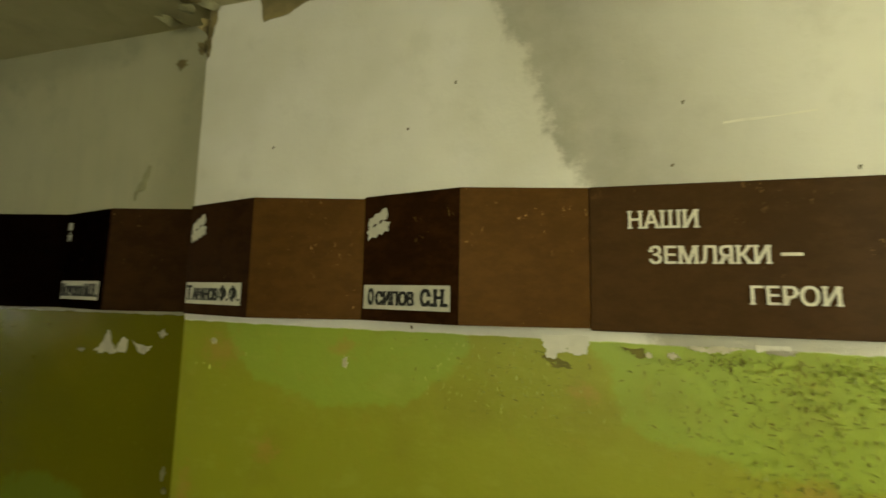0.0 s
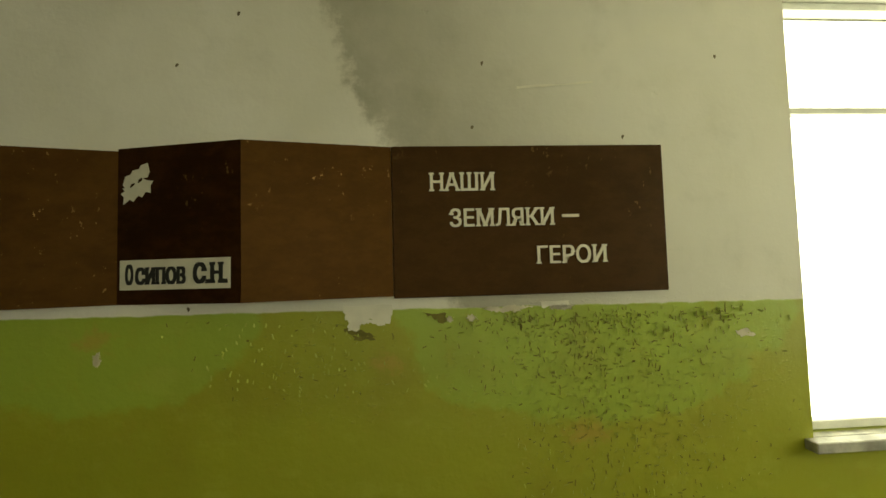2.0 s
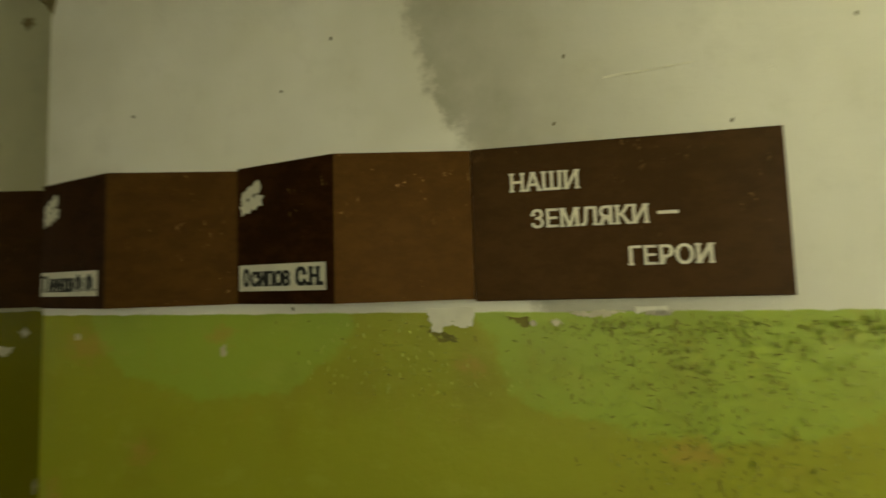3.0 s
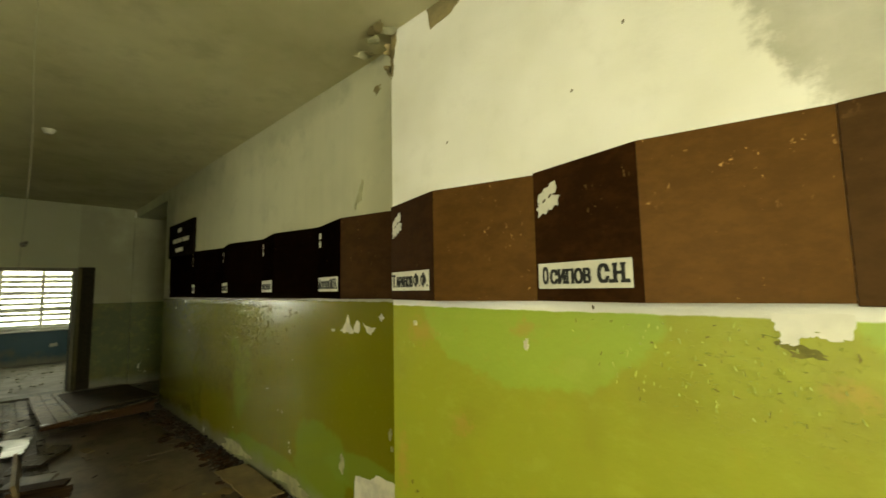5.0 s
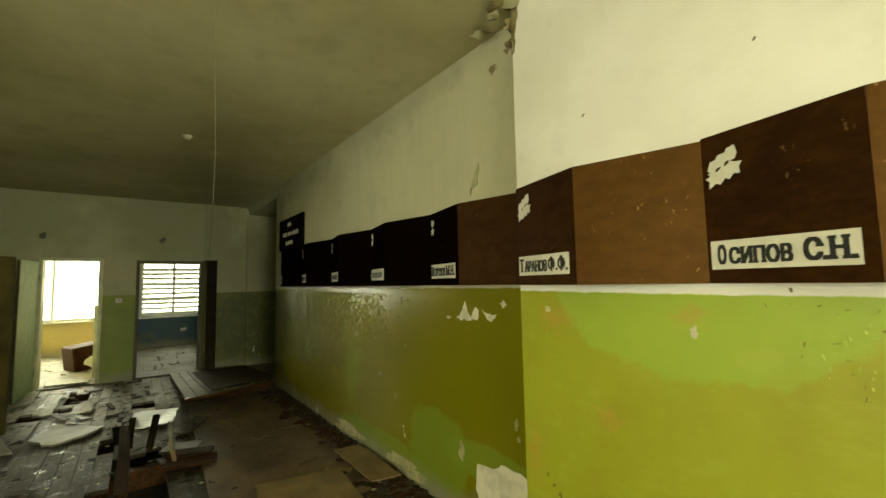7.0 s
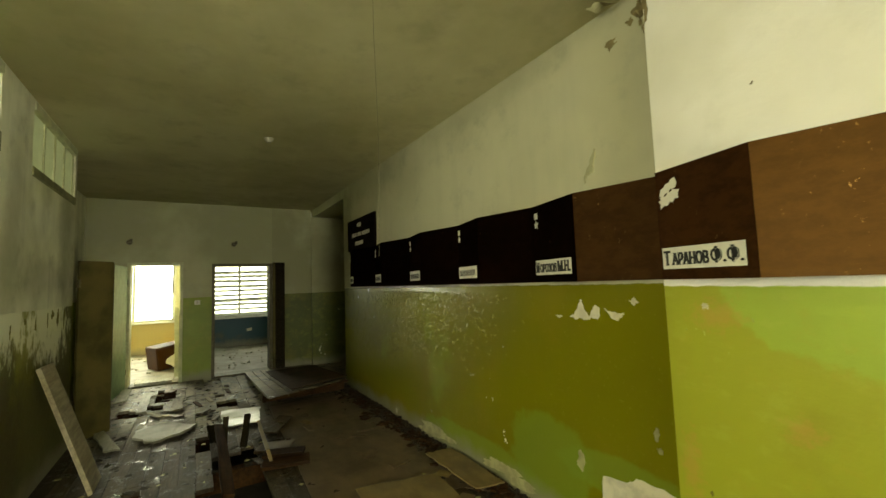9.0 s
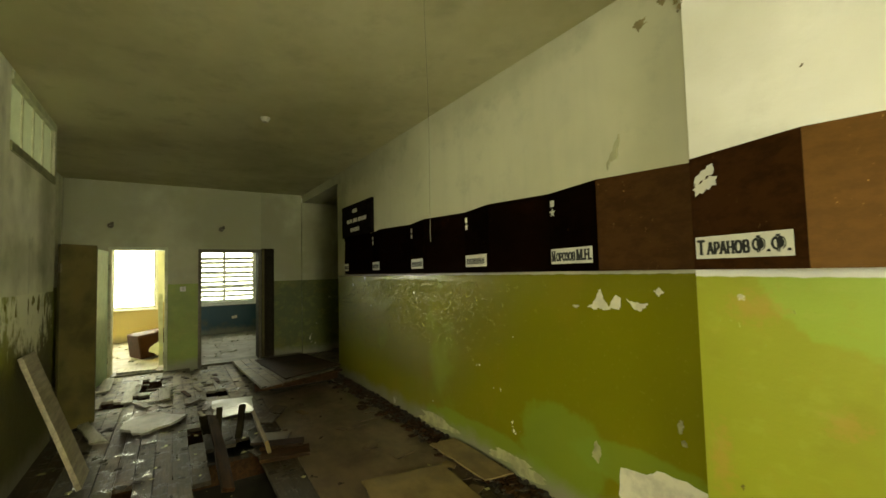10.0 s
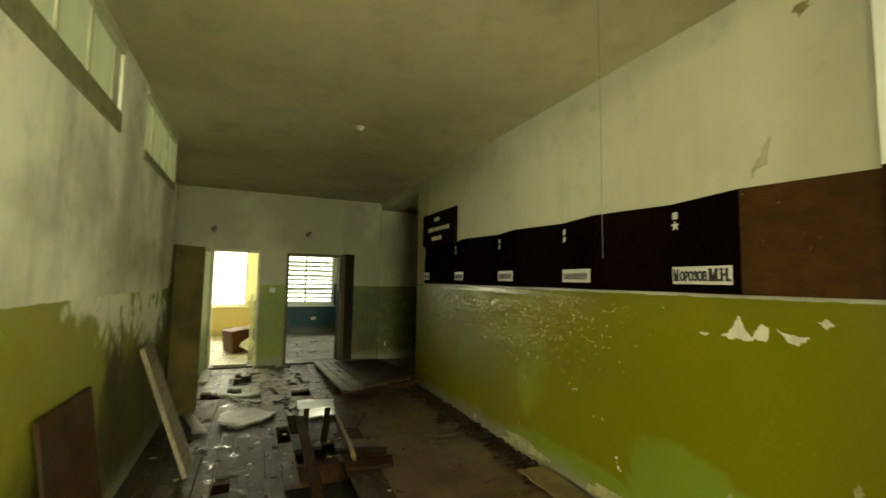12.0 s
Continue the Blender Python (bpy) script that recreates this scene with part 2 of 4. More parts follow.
def m_floor(name, a, b):
    """Trodden bare boards: grain, dark soaked stains, pale trodden dust, a damp sheen in places, paler by the doors for
    their light.
    """
    n = Nodes(name, 0.5, spec=0.3)
    oi = n.t.nodes.new("ShaderNodeObjectInfo")
    tc = n.t.nodes.new("ShaderNodeTexCoord").outputs["Object"]
    g = n.noise(2.4, 6, 0.7, vec=tc, squash=(1.0, 15, 15))
    wide, spot, fine = n.noise(1.3, 5, 0.65), n.noise(6.5, 6, 0.7), n.noise(45, 4, 0.7)
    col = n.mix(n.ramp(g, 0.3, 0.72), a, b)
    k = n.math("ADD", 0.60, n.math("MULTIPLY", oi.outputs["Random"], 0.8))
    comb = n.t.nodes.new("ShaderNodeCombineColor")
    for i in range(3):
        n.put(comb.inputs[i], k)
    col = n.mul(1.0, col, comb.outputs[0])
    dust = n.math("MULTIPLY", n.ramp(n.math("ADD", n.math("MULTIPLY", wide, 0.45), n.math("MULTIPLY", spot, 0.55)), 0.50, 0.66), 0.55)
    col = n.mix(dust, col, (0.105, 0.082, 0.048))
    dust_doorlight = n.math("MULTIPLY", n.ramp(n.math("ADD", n.xyz[0], n.math("MULTIPLY", wide, 2.5)), -3.6, -5.4), n.ramp(spot, 0.34, 0.60))
    col = n.mix(n.math("MULTIPLY", dust_doorlight, 0.80), col, (0.32, 0.282, 0.205))
    soak = n.ramp(n.math("ADD", n.math("MULTIPLY", wide, 0.6), n.math("MULTIPLY", spot, 0.4)), 0.50, 0.36)
    col = n.mix(n.math("MULTIPLY", soak, 0.75), col, (0.026, 0.019, 0.011))
    col = n.mix(n.math("MULTIPLY", n.ramp(fine, 0.60, 0.70), 0.45), col, (0.035, 0.026, 0.016))
    n.bump(n.math("ADD", n.math("ADD", g, n.math("MULTIPLY", spot, 1.2)), n.math("MULTIPLY", fine, 0.5)), 0.45, 0.006)
    return n.done(col, n.math("ADD", 0.66, n.math("MULTIPLY", n.ramp(spot, 0.50, 0.36), -0.44)))


def m_panel(name, a, b, rough, scratch=0.5, gloss=0.35):
    """Varnished hardboard with scratches."""
    n = Nodes(name, rough, spec=gloss)
    n.b.inputs["Specular Tint"].default_value = (1.0, 0.52, 0.20, 1)
    g = n.noise(9.0, 6, 0.7, squash=(1.0, 1.0, 1.8))
    m = n.noise(2.2, 4)
    f = n.noise(60, 3, squash=(0.5, 0.5, 1.2))
    col = n.mix(n.ramp(n.math("ADD", n.math("MULTIPLY", g, 0.6), n.math("MULTIPLY", m, 0.4)), 0.40, 0.60), a, b)
    sc = n.math("MULTIPLY", n.ramp(n.noise(34, 3, 0.75, squash=(1.0, 1.0, 0.6)), 0.65, 0.70), n.ramp(n.noise(2.6, 2), 0.46, 0.62))
    col = n.mix(n.math("MULTIPLY", sc, scratch), col, (0.38, 0.24, 0.10))
    n.bump(n.math("ADD", f, n.math("MULTIPLY", sc, -0.5)), 0.12, 0.003)
    return n.done(col, n.math("ADD", rough - 0.1, n.math("MULTIPLY", m, 0.2)))


def m_flat(name, colour, rough=0.6, vary=0.25, scale=8.0, metal=0.0, bump=0.15, spec=0.5):
    n = Nodes(name, rough, metal, spec)
    a, b = n.noise(scale, 4), n.noise(scale * 7, 3)
    dark = tuple(c * (1 - vary) for c in colour)
    col = n.mix(n.ramp(a, 0.35, 0.68), colour, dark)
    col = n.mix(n.math("MULTIPLY", n.ramp(b, 0.55, 0.8), vary * 0.6), col, tuple(c * 0.55 for c in colour))
    n.bump(n.math("ADD", a, n.math("MULTIPLY", b, 0.4)), bump, 0.006)
    return n.done(col)


def m_glass():
    n = Nodes("window_glass", 0.02)
    n.b.inputs["Transmission Weight"].default_value = 1.0
    n.b.inputs["IOR"].default_value = 1.02
    return n.done((0.97, 0.98, 0.96))


def m_painted_glass():
    """Panes brushed over with thin white paint."""
    n = Nodes("whitewashed_glass", 0.5)
    tr = n.node("ShaderNodeBsdfTranslucent", (0.72, 0.76, 0.62))
    mx = n.t.nodes.new("ShaderNodeMixShader")
    mx.inputs[0].default_value = 0.6
    n.put(mx.inputs[1], n.b.outputs[0]), n.put(mx.inputs[2], tr.outputs[0])
    n.put(n.t.nodes["Material Output"].inputs[0], mx.outputs[0])
    return n.done(n.mix(n.ramp(n.noise(5), 0.4, 0.65), (0.62, 0.66, 0.52), (0.50, 0.54, 0.42)))


M_CEIL = m_ceiling()
M_PLANK = m_floor("worn_floor_plank", (0.066, 0.046, 0.024), (0.026, 0.018, 0.0095))
M_GREYPLANK = m_wood("weathered_plank", (0.30, 0.255, 0.175), (0.17, 0.14, 0.092), 0.65, spread=0.1, gloss=0.2)
M_REDBOARD = m_wood("dark_reddish_hardboard", (0.056, 0.027, 0.009), (0.027, 0.013, 0.005), 0.65, grain=(2, 2, 2), spread=0.1, dirt=0.2, gloss=0.12)
M_FIBRE = m_wood("brown_floor_sheet", (0.135, 0.094, 0.056), (0.066, 0.044, 0.025), 0.35, grain=(1, 2, 2), spread=0.15, dirt=0.7, gloss=0.4, soil=(0.040, 0.027, 0.014))
M_BROKEN = m_wood("broken_timber", (0.068, 0.029, 0.009), (0.022, 0.010, 0.004), 0.7, spread=0.35, gloss=0.12, soil=(0.02, 0.012, 0.006))
M_RAW = m_wood("pale_hardboard", (0.21, 0.15, 0.065), (0.13, 0.090, 0.038), 0.6, grain=(2, 3, 3), spread=0.1, dirt=0.3)
M_GREYBOARD = m_wood("grey_board", (0.33, 0.31, 0.22), (0.20, 0.185, 0.125), 0.6, spread=0.1)
M_BROWNDOOR = m_flat("brown_door_paint", (0.100, 0.079, 0.023), 0.65, 0.5, 3.0, spec=0.25)
M_GREENDOOR = m_flat("green_door_paint", (0.22, 0.34, 0.20), 0.45, 0.2)
M_TRIM = m_flat("cream_frame_paint", (0.55, 0.56, 0.36), 0.5, 0.25)
M_SILL = m_flat("shaded_sill_paint", (0.46, 0.45, 0.38), 0.6, 0.5, 10)
M_RAIL = m_flat("olive_rail_paint", (0.27, 0.265, 0.13), 0.6, 0.35, 9)
M_DARKTRIM = m_wood("dark_frame_wood", (0.12, 0.10, 0.055), (0.06, 0.05, 0.03), 0.5)
M_DARKLEAF = m_wood("dark_leaf_wood", (0.026, 0.019, 0.008), (0.012, 0.009, 0.004), 0.65, gloss=0.08, soil=(0.015, 0.012, 0.007))
M_WINFRAME = m_flat("white_frame_paint", (0.72, 0.72, 0.64), 0.5, 0.15)
M_BOARD_A = m_panel("varnished_board_shaded_face", (0.023, 0.0088, 0.0030), (0.041, 0.0158, 0.0050), 0.55, 0.3, 0.05)
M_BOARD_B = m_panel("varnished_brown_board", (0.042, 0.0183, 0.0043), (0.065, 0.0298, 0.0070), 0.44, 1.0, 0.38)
M_BOARD_C = m_panel("varnished_board_far_shade", (0.022, 0.0095, 0.0036), (0.040, 0.0175, 0.006), 0.5, 0.5, 0.2)
M_BOARD_D = m_panel("varnished_board_deep_shade", (0.0025, 0.0012, 0.0006), (0.005, 0.002, 0.001), 0.6, 0.05, 0.0)
M_SIGN = m_panel("dark_sign_board", (0.022, 0.0115, 0.0048), (0.040, 0.020, 0.008), 0.48, 0.3, 0.3)
M_BLACKSIGN = m_panel("black_sign_board", (0.008, 0.006, 0.004), (0.015, 0.011, 0.008), 0.5, 0.1, 0.0)
M_PLATE = m_flat("white_card", (0.72, 0.70, 0.60), 0.6, 0.12, 12)
M_LETTER = m_flat("cut_white_letters", (0.74, 0.71, 0.60), 0.6, 0.1)
M_INK = m_flat("black_ink", (0.012, 0.012, 0.010), 0.6, 0.1)
M_PLASTER = m_flat("bare_plaster", PLASTER, 0.9, 0.25, 14)
M_FADED = m_flat("stained_plaster", (0.36, 0.34, 0.17), 0.9, 0.35, 12)
M_PAPER = m_flat("damp_paper", (0.25, 0.235, 0.18), 0.55, 0.3, 6)
M_SHINY = m_flat("wet_plastic_sheet", (0.68, 0.69, 0.67), 0.16, 0.15, 5, bump=0.4)
M_TORN = m_flat("torn_paper_edge", (0.42, 0.40, 0.24), 0.85, 0.3, 9)
M_TAN = m_flat("torn_wallpaper_back", (0.27, 0.215, 0.095), 0.85, 0.35, 9)
M_RUBBLE = m_flat("rubble", (0.032, 0.023, 0.012), 0.95, 0.5, 10)
M_NAIL = m_flat("rusty_hole", (0.16, 0.13, 0.075), 0.9, 0.3, 30)
M_EARTH = m_flat("dark_earth", (0.035, 0.03, 0.022), 0.95, 0.4, 5)
M_GREYFLOOR = m_flat("dusty_room_floor", (0.30, 0.275, 0.21), 0.7, 0.4, 3)
M_BOX = m_flat("brown_cabinet", (0.060, 0.021, 0.006), 0.7, 0.25, spec=0.1)
M_GRASS = m_flat("grass", (0.09, 0.13, 0.04), 0.9, 0.4, 2)
M_LAMP = m_flat("white_bakelite", (0.48, 0.46, 0.36), 0.4, 0.1)
M_STRING = m_flat("pale_cord", (0.11, 0.10, 0.07), 0.7, 0.1)
M_FLAKE = m_flat("flaking_green_paint", (0.32, 0.37, 0.05), 0.5, 0.2, 20)
M_SCAR_SHADE = m_flat("dark_scar_with_shade", (0.185, 0.170, 0.028), 0.8, 0.3, 20)
M_GLASS, M_MILK = m_glass(), m_painted_glass()


def m_slat():
    """Thin weathered white plastic strips that let some daylight through."""
    n = Nodes("weathered_plastic_slat", 0.5)
    tr = n.node("ShaderNodeBsdfTranslucent", (0.80, 0.80, 0.72))
    mx = n.t.nodes.new("ShaderNodeMixShader")
    mx.inputs[0].default_value = 0.14
    n.put(mx.inputs[1], n.b.outputs[0]), n.put(mx.inputs[2], tr.outputs[0])
    n.put(n.t.nodes["Material Output"].inputs[0], mx.outputs[0])
    return n.done(n.mix(n.ramp(n.noise(6), 0.4, 0.65), (0.66, 0.66, 0.60), (0.45, 0.45, 0.38)))


M_SLAT = m_slat()

# ---- building helpers ----
def box(bm, x0, x1, y0, y1, z0, z1, m=None):
    """Adds a box to bm, turned by m if given."""
    mat = Matrix.Translation(((x0 + x1) / 2, (y0 + y1) / 2, (z0 + z1) / 2)) @ Matrix.Diagonal((abs(x1 - x0), abs(y1 - y0), abs(z1 - z0), 1))
    return bmesh.ops.create_cube(bm, size=1, matrix=(m @ mat) if m else mat)["verts"]


def boxes(*rows, bevel=0.0):
    bm = bmesh.new()
    for r in rows:
        box(bm, *r)
    if bevel:
        bmesh.ops.bevel(bm, geom=bm.edges[:], offset=bevel, segments=1, affect="EDGES")
    return bm


def part(name, bm, material, parent=None, label="", m=None):
    """Links bm as one mesh object, under parent if given."""
    me = bpy.data.meshes.new(name)
    bmesh.ops.recalc_face_normals(bm, faces=bm.faces[:])
    bm.to_mesh(me)
    bm.free()
    me.materials.append(material)
    ob = new(name, me)
    if parent is not None:
        ob.parent = parent
    if m is not None:
        ob.matrix_basis = m
    return tagged(ob, label)


def thing(name, label, category, m=None, group=""):
    ob = new(name)
    ob.empty_display_size = 0.1
    if m is not None:
        ob.matrix_basis = m
    return tagged(ob, label, category, group)


def setting(name, bm, material, label):
    return tagged(part(name, bm, material), label, name.split("_")[0], "", "structure")


def outline(points, steps=6, rough=0.01, seed=0):
    """A polygon's edge broken into short, uneven bits."""
    rnd, out = random.Random(seed), []
    for i, p in enumerate(points):
        q = points[(i + 1) % len(points)]
        for k in range(steps):
            f = k / steps
            j = 0 if k == 0 else rough
            out.append((p[0] + (q[0] - p[0]) * f + rnd.uniform(-j, j), p[1] + (q[1] - p[1]) * f + rnd.uniform(-j, j)))
    return out


def slab(points, z0, z1, lift=None):
    """A flat piece with the outline points in plan, from z0 to z1; lift(x, y) raises its parts."""
    bm = bmesh.new()
    lift = lift or (lambda x, y: 0.0)
    f = bm.faces.new([bm.verts.new((x, y, z0 + lift(x, y))) for x, y in points])
    r = bmesh.ops.extrude_face_region(bm, geom=[f])
    bmesh.ops.translate(bm, verts=[v for v in r["geom"] if isinstance(v, bmesh.types.BMVert)], vec=(0, 0, z1 - z0))
    bmesh.ops.triangulate(bm, faces=[f for f in bm.faces if len(f.verts) > 4])
    return bm


def blob(rx, rz, seed, spikes=18, ragged=0.35):
    """An uneven closed outline about the origin."""
    rnd = random.Random(seed)
    off = rnd.uniform(0, 50)
    out = []
    for i in range(spikes):
        a = 2 * math.pi * i / spikes
        r = 1 + ragged * (2 * noise.noise((math.cos(a) * 1.3 + off, math.sin(a) * 1.3, seed)) + rnd.uniform(-0.35, 0.35))
        out.append((rx * r * math.cos(a), rz * r * math.sin(a)))
    return out


def on_wall(points, depth):
    """A thin piece standing in the plane of a wall along x: points are (x, z), its front at -y."""
    bm = slab(points, 0, depth)
    bmesh.ops.transform(bm, matrix=Matrix.Rotation(radians(90), 4, "X"), verts=bm.verts[:])
    return bm


def lettering(text, size, bold=0.0):
    """Text as a mesh lying in x and z, its front at -y; the origin is the baseline's start. bold thickens it by laying the text over itself."""
    cu = bpy.data.curves.new("lettering", "FONT")
    cu.body, cu.size, cu.extrude = text, size, 0.0012
    cu.resolution_u = 3
    ob = new("lettering", cu)
    bpy.context.view_layer.update()
    me = bpy.data.meshes.new_from_object(ob.evaluated_get(bpy.context.evaluated_depsgraph_get()))
    base = bmesh.new()
    base.from_mesh(me)
    # slab serifs on the ends of the stems
    ys = [v.co.y for v in base.verts]
    cap = max(ys)
    flat = [(round(e.verts[0].co.y, 4), *sorted(v.co.x for v in e.verts)) for e in base.edges if abs(e.verts[0].co.y - e.verts[1].co.y) < 1e-5 and abs(e.verts[0].co.x - e.verts[1].co.x) > 0.03 * size]
    mids = [f[0] for f in flat if 0.6 * cap < f[0] < 0.85 * cap]
    levels = [0.0, cap] + ([max(set(mids), key=mids.count)] if mids else [])
    for y, x0, x1 in set(flat):
        for lv in levels:
            if abs(y - lv) < 0.012 * size and x1 - x0 < 0.24 * size:
                s = 0.05 * size if lv in (0.0, cap) else 0.04 * size
                a, b = (y, y + 0.055 * size) if lv == 0.0 else (y - 0.055 * size, y)
                box(base, x0 - s, x1 + s, a, b, -0.0011, 0.0011)
    base.to_mesh(me)
    base.free()
    bm = bmesh.new()
    for i, (dx, dy) in enumerate(((0, 0), (bold, bold * 0.4), (-bold, bold * 0.4), (bold, -bold * 0.4), (-bold, -bold * 0.4)) if bold else ((0, 0),)):
        k = len(bm.verts)
        bm.from_mesh(me)
        bm.verts.ensure_lookup_table()
        for v in bm.verts[k:]:
            v.co += Vector((dx, dy, 0.0002 * i))
    bpy.data.objects.remove(ob)
    bpy.data.curves.remove(cu)
    bpy.data.meshes.remove(me)
    bmesh.ops.transform(bm, matrix=Matrix.Rotation(radians(90), 4, "X"), verts=bm.verts[:])
    return bm


def fitted(bm, x0, x1, z0, z1):
    """Stretches a flat piece of lettering into the given frame."""
    xs, zs = [v.co.x for v in bm.verts], [v.co.z for v in bm.verts]
    sx, sz = (x1 - x0) / (max(xs) - min(xs)), (z1 - z0) / (max(zs) - min(zs))
    ax, az = min(xs), min(zs)
    for v in bm.verts:
        v.co.x, v.co.z = x0 + (v.co.x - ax) * sx, z0 + (v.co.z - az) * sz
    return bm


def name_lettering(groups, height, z, width):
    """A name in narrow slab capitals: the first letter and initials tall, the rest of the name lower."""
    bm = bmesh.new()
    for text, a, b, k in groups:
        piece = fitted(lettering(text, 0.09, 0.0016 if "Ф" in text else 0.0054), a * width, b * width, z, z + height * k)
        me = bpy.data.meshes.new("tmp")
        piece.to_mesh(me)
        piece.free()
        bm.from_mesh(me)
        bpy.data.meshes.remove(me)
    return bm


# ---- the corridor ----
H, STEP, EDGE, END, LEFT, WIN = 3.19, 0.11, -0.85, -8.43, -3.12, 5.2
NX0, NX1, NZ0, NZ1 = 2.62, 4.2, 0.99, 2.73

setting("ground", boxes((-400, 400, -400, 400, -0.62, -0.60)), M_GRASS, "rough grass outside the building")
setting("ground_under_floor", boxes((-13.4, 5.65, -9.3, 2.6, -0.5, -0.22)), M_EARTH, "dark earth and dust under the broken floor")
ceiling = setting("ceiling", boxes((-13.4, 5.65, -9.3, 2.6, H, H + 0.25)), M_CEIL, "stained grey whitewashed ceiling")

setting("wall_near", boxes((EDGE, NX0, 0, 0.45, -0.3, H), (NX1, 5.65, 0, 0.45, -0.3, H), (NX0, NX1, 0, 0.45, -0.3, NZ0 - 0.05), (NX0, NX1, 0, 0.45, NZ1, H)), M_NEAR, "whitewashed wall with a peeling green oil-painted dado")
setting("wall_far", boxes((-6.3, EDGE, STEP, 0.45, -0.3, H)), M_FAR, "set-back wall with grey whitewash over a glossy olive dado, shade in their colours")
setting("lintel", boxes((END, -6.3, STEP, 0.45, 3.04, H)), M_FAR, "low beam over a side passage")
setting("wall_passage", boxes((-6.3, -5.9, 0.45, 2.3, -0.3, H), (-13.0, -5.9, 2.3, 2.6, -0.3, H), (-13.4, -13.0, 0.2, 2.6, -0.3, H)), M_END, "side passage walls, dimness put into their paint")

# window wall of an unseen lobby, with two wide openings, added for light
WZ0, WZ1, LY = 1.0, 2.95, -7.4
OPEN = [(-2.6, -0.4)]
setting("wall_window", boxes((WIN, 5.65, LY - 0.3, -2.6, -0.3, H), (WIN, 5.65, -0.4, 0, -0.3, H),
                             *[(WIN, 5.65, a, b, -0.3, WZ0 - 0.04) for a, b in OPEN], *[(WIN, 5.65, a, b, WZ1, H) for a, b in OPEN]), M_NEAR,
        "unseen outer wall added to hold a window that lights the corridor")


def wide_window(name, y0, y1, label):
    w = tagged(new(name), label, "window", "", "structure")
    a, b = WIN + 0.015, WIN + 0.075
    m1, m2 = y0 + (y1 - y0) / 3, y0 + 2 * (y1 - y0) / 3
    rows = [(a, b, y0, y0 + 0.05, WZ0, WZ1), (a, b, y1 - 0.05, y1 - 0.002, WZ0, WZ1), (a, b, y0 + 0.05, y1 - 0.05, WZ0, WZ0 + 0.06),
            (a, b, y0 + 0.05, y1 - 0.05, WZ1 - 0.06, WZ1), (a, b, y0 + 0.05, y1 - 0.05, 2.235, 2.27)]
    for m in (m1, m2):
        rows += [(a, b, m - 0.025, m + 0.025, WZ0 + 0.06, 2.235), (a, b, m - 0.025, m + 0.025, 2.27, WZ1 - 0.06)]
    part("window_frame", boxes(*rows, bevel=0.005), M_WINFRAME, w)
    part("window_sill", boxes((WIN - 0.09, a, y0, y1 - 0.004, WZ0 - 0.038, WZ0), bevel=0.008), M_WINFRAME, w, "white sill with flaking paint")
    ys = [y0 + 0.05, m1, m2, y1 - 0.05]
    for p, q in zip(ys, ys[1:]):
        for z0, z1 in ((WZ0 + 0.06, 2.235), (2.27, WZ1 - 0.06)):
            g = part("pane", boxes((a + 0.028, a + 0.032, p + 0.02, q - 0.02, z0, z1)), M_GLASS, w)
            g.visible_shadow = False


wide_window("window_7", -2.6, -0.4, "unseen wide white window added to light the near wall")
w1 = tagged(new("window_1"), "tall white-painted window beside the wall's end", "window", "", "structure")
fy0, fy1 = 0.05, 0.10
part("window_frame", boxes((NX0, NX0 + 0.03, fy0, fy1, NZ0, NZ1), (NX1 - 0.03, NX1, fy0, fy1, NZ0, NZ1), (NX0 + 0.03, NX1 - 0.03, fy0, fy1, NZ0, NZ0 + 0.035),
                           (NX0 + 0.03, NX1 - 0.03, fy0, fy1, NZ1 - 0.03, NZ1), (NX0 + 0.03, NX1 - 0.03, fy0, fy1, 2.258, 2.284), bevel=0.004), M_WINFRAME, w1)
part("window_sill", boxes((NX0 - 0.04, NX1 + 0.05, -0.055, 0, NZ0 - 0.045, NZ0 - 0.005), (NX0 + 0.001, NX1 - 0.001, 0, 0.049, NZ0 - 0.049, NZ0 - 0.005), bevel=0.004), M_SILL, w1, "white sill board with flaking paint")
for z0, z1 in ((NZ0 + 0.035, 2.258), (2.284, NZ1 - 0.03)):
    g = part("pane", boxes((NX0 + 0.03, NX1 - 0.03, fy0 + 0.028, fy0 + 0.032, z0, z1)), M_GLASS, w1)
    g.visible_shadow = False
setting("wall_lobby", boxes((-1.9, -1.7, -9.0, LEFT - 0.2, -0.3, H), (-1.7, 0.2, LY - 0.3, LY, -0.3, H), (4.2, WIN, LY - 0.3, LY, -0.3, H), (0.2, 4.2, LY - 0.3, LY, -0.3, 1.0), (0.2, 4.2, LY - 0.3, LY, 2.95, H)), M_PLAIN, "unseen pale lobby walls added around the lighting window")
w6 = tagged(new("window_6"), "unseen wide white window added to light the near wall from the front", "window", "", "structure")
part("window_frame", boxes((0.2, 0.26, LY - 0.16, LY - 0.1, 1.0, 2.95), (4.14, 4.2, LY - 0.16, LY - 0.1, 1.0, 2.95), (0.26, 4.14, LY - 0.16, LY - 0.1, 1.0, 1.06), (0.26, 4.14, LY - 0.16, LY - 0.1, 2.89, 2.95),
                           (1.5, 1.56, LY - 0.16, LY - 0.1, 1.06, 2.89), (2.84, 2.9, LY - 0.16, LY - 0.1, 1.06, 2.89)), M_WINFRAME, w6)
setting("floor_lobby", boxes((-1.7, WIN, LY, LEFT, -0.22, 0)), M_PLANK, "unseen worn wooden floor of the added lobby")

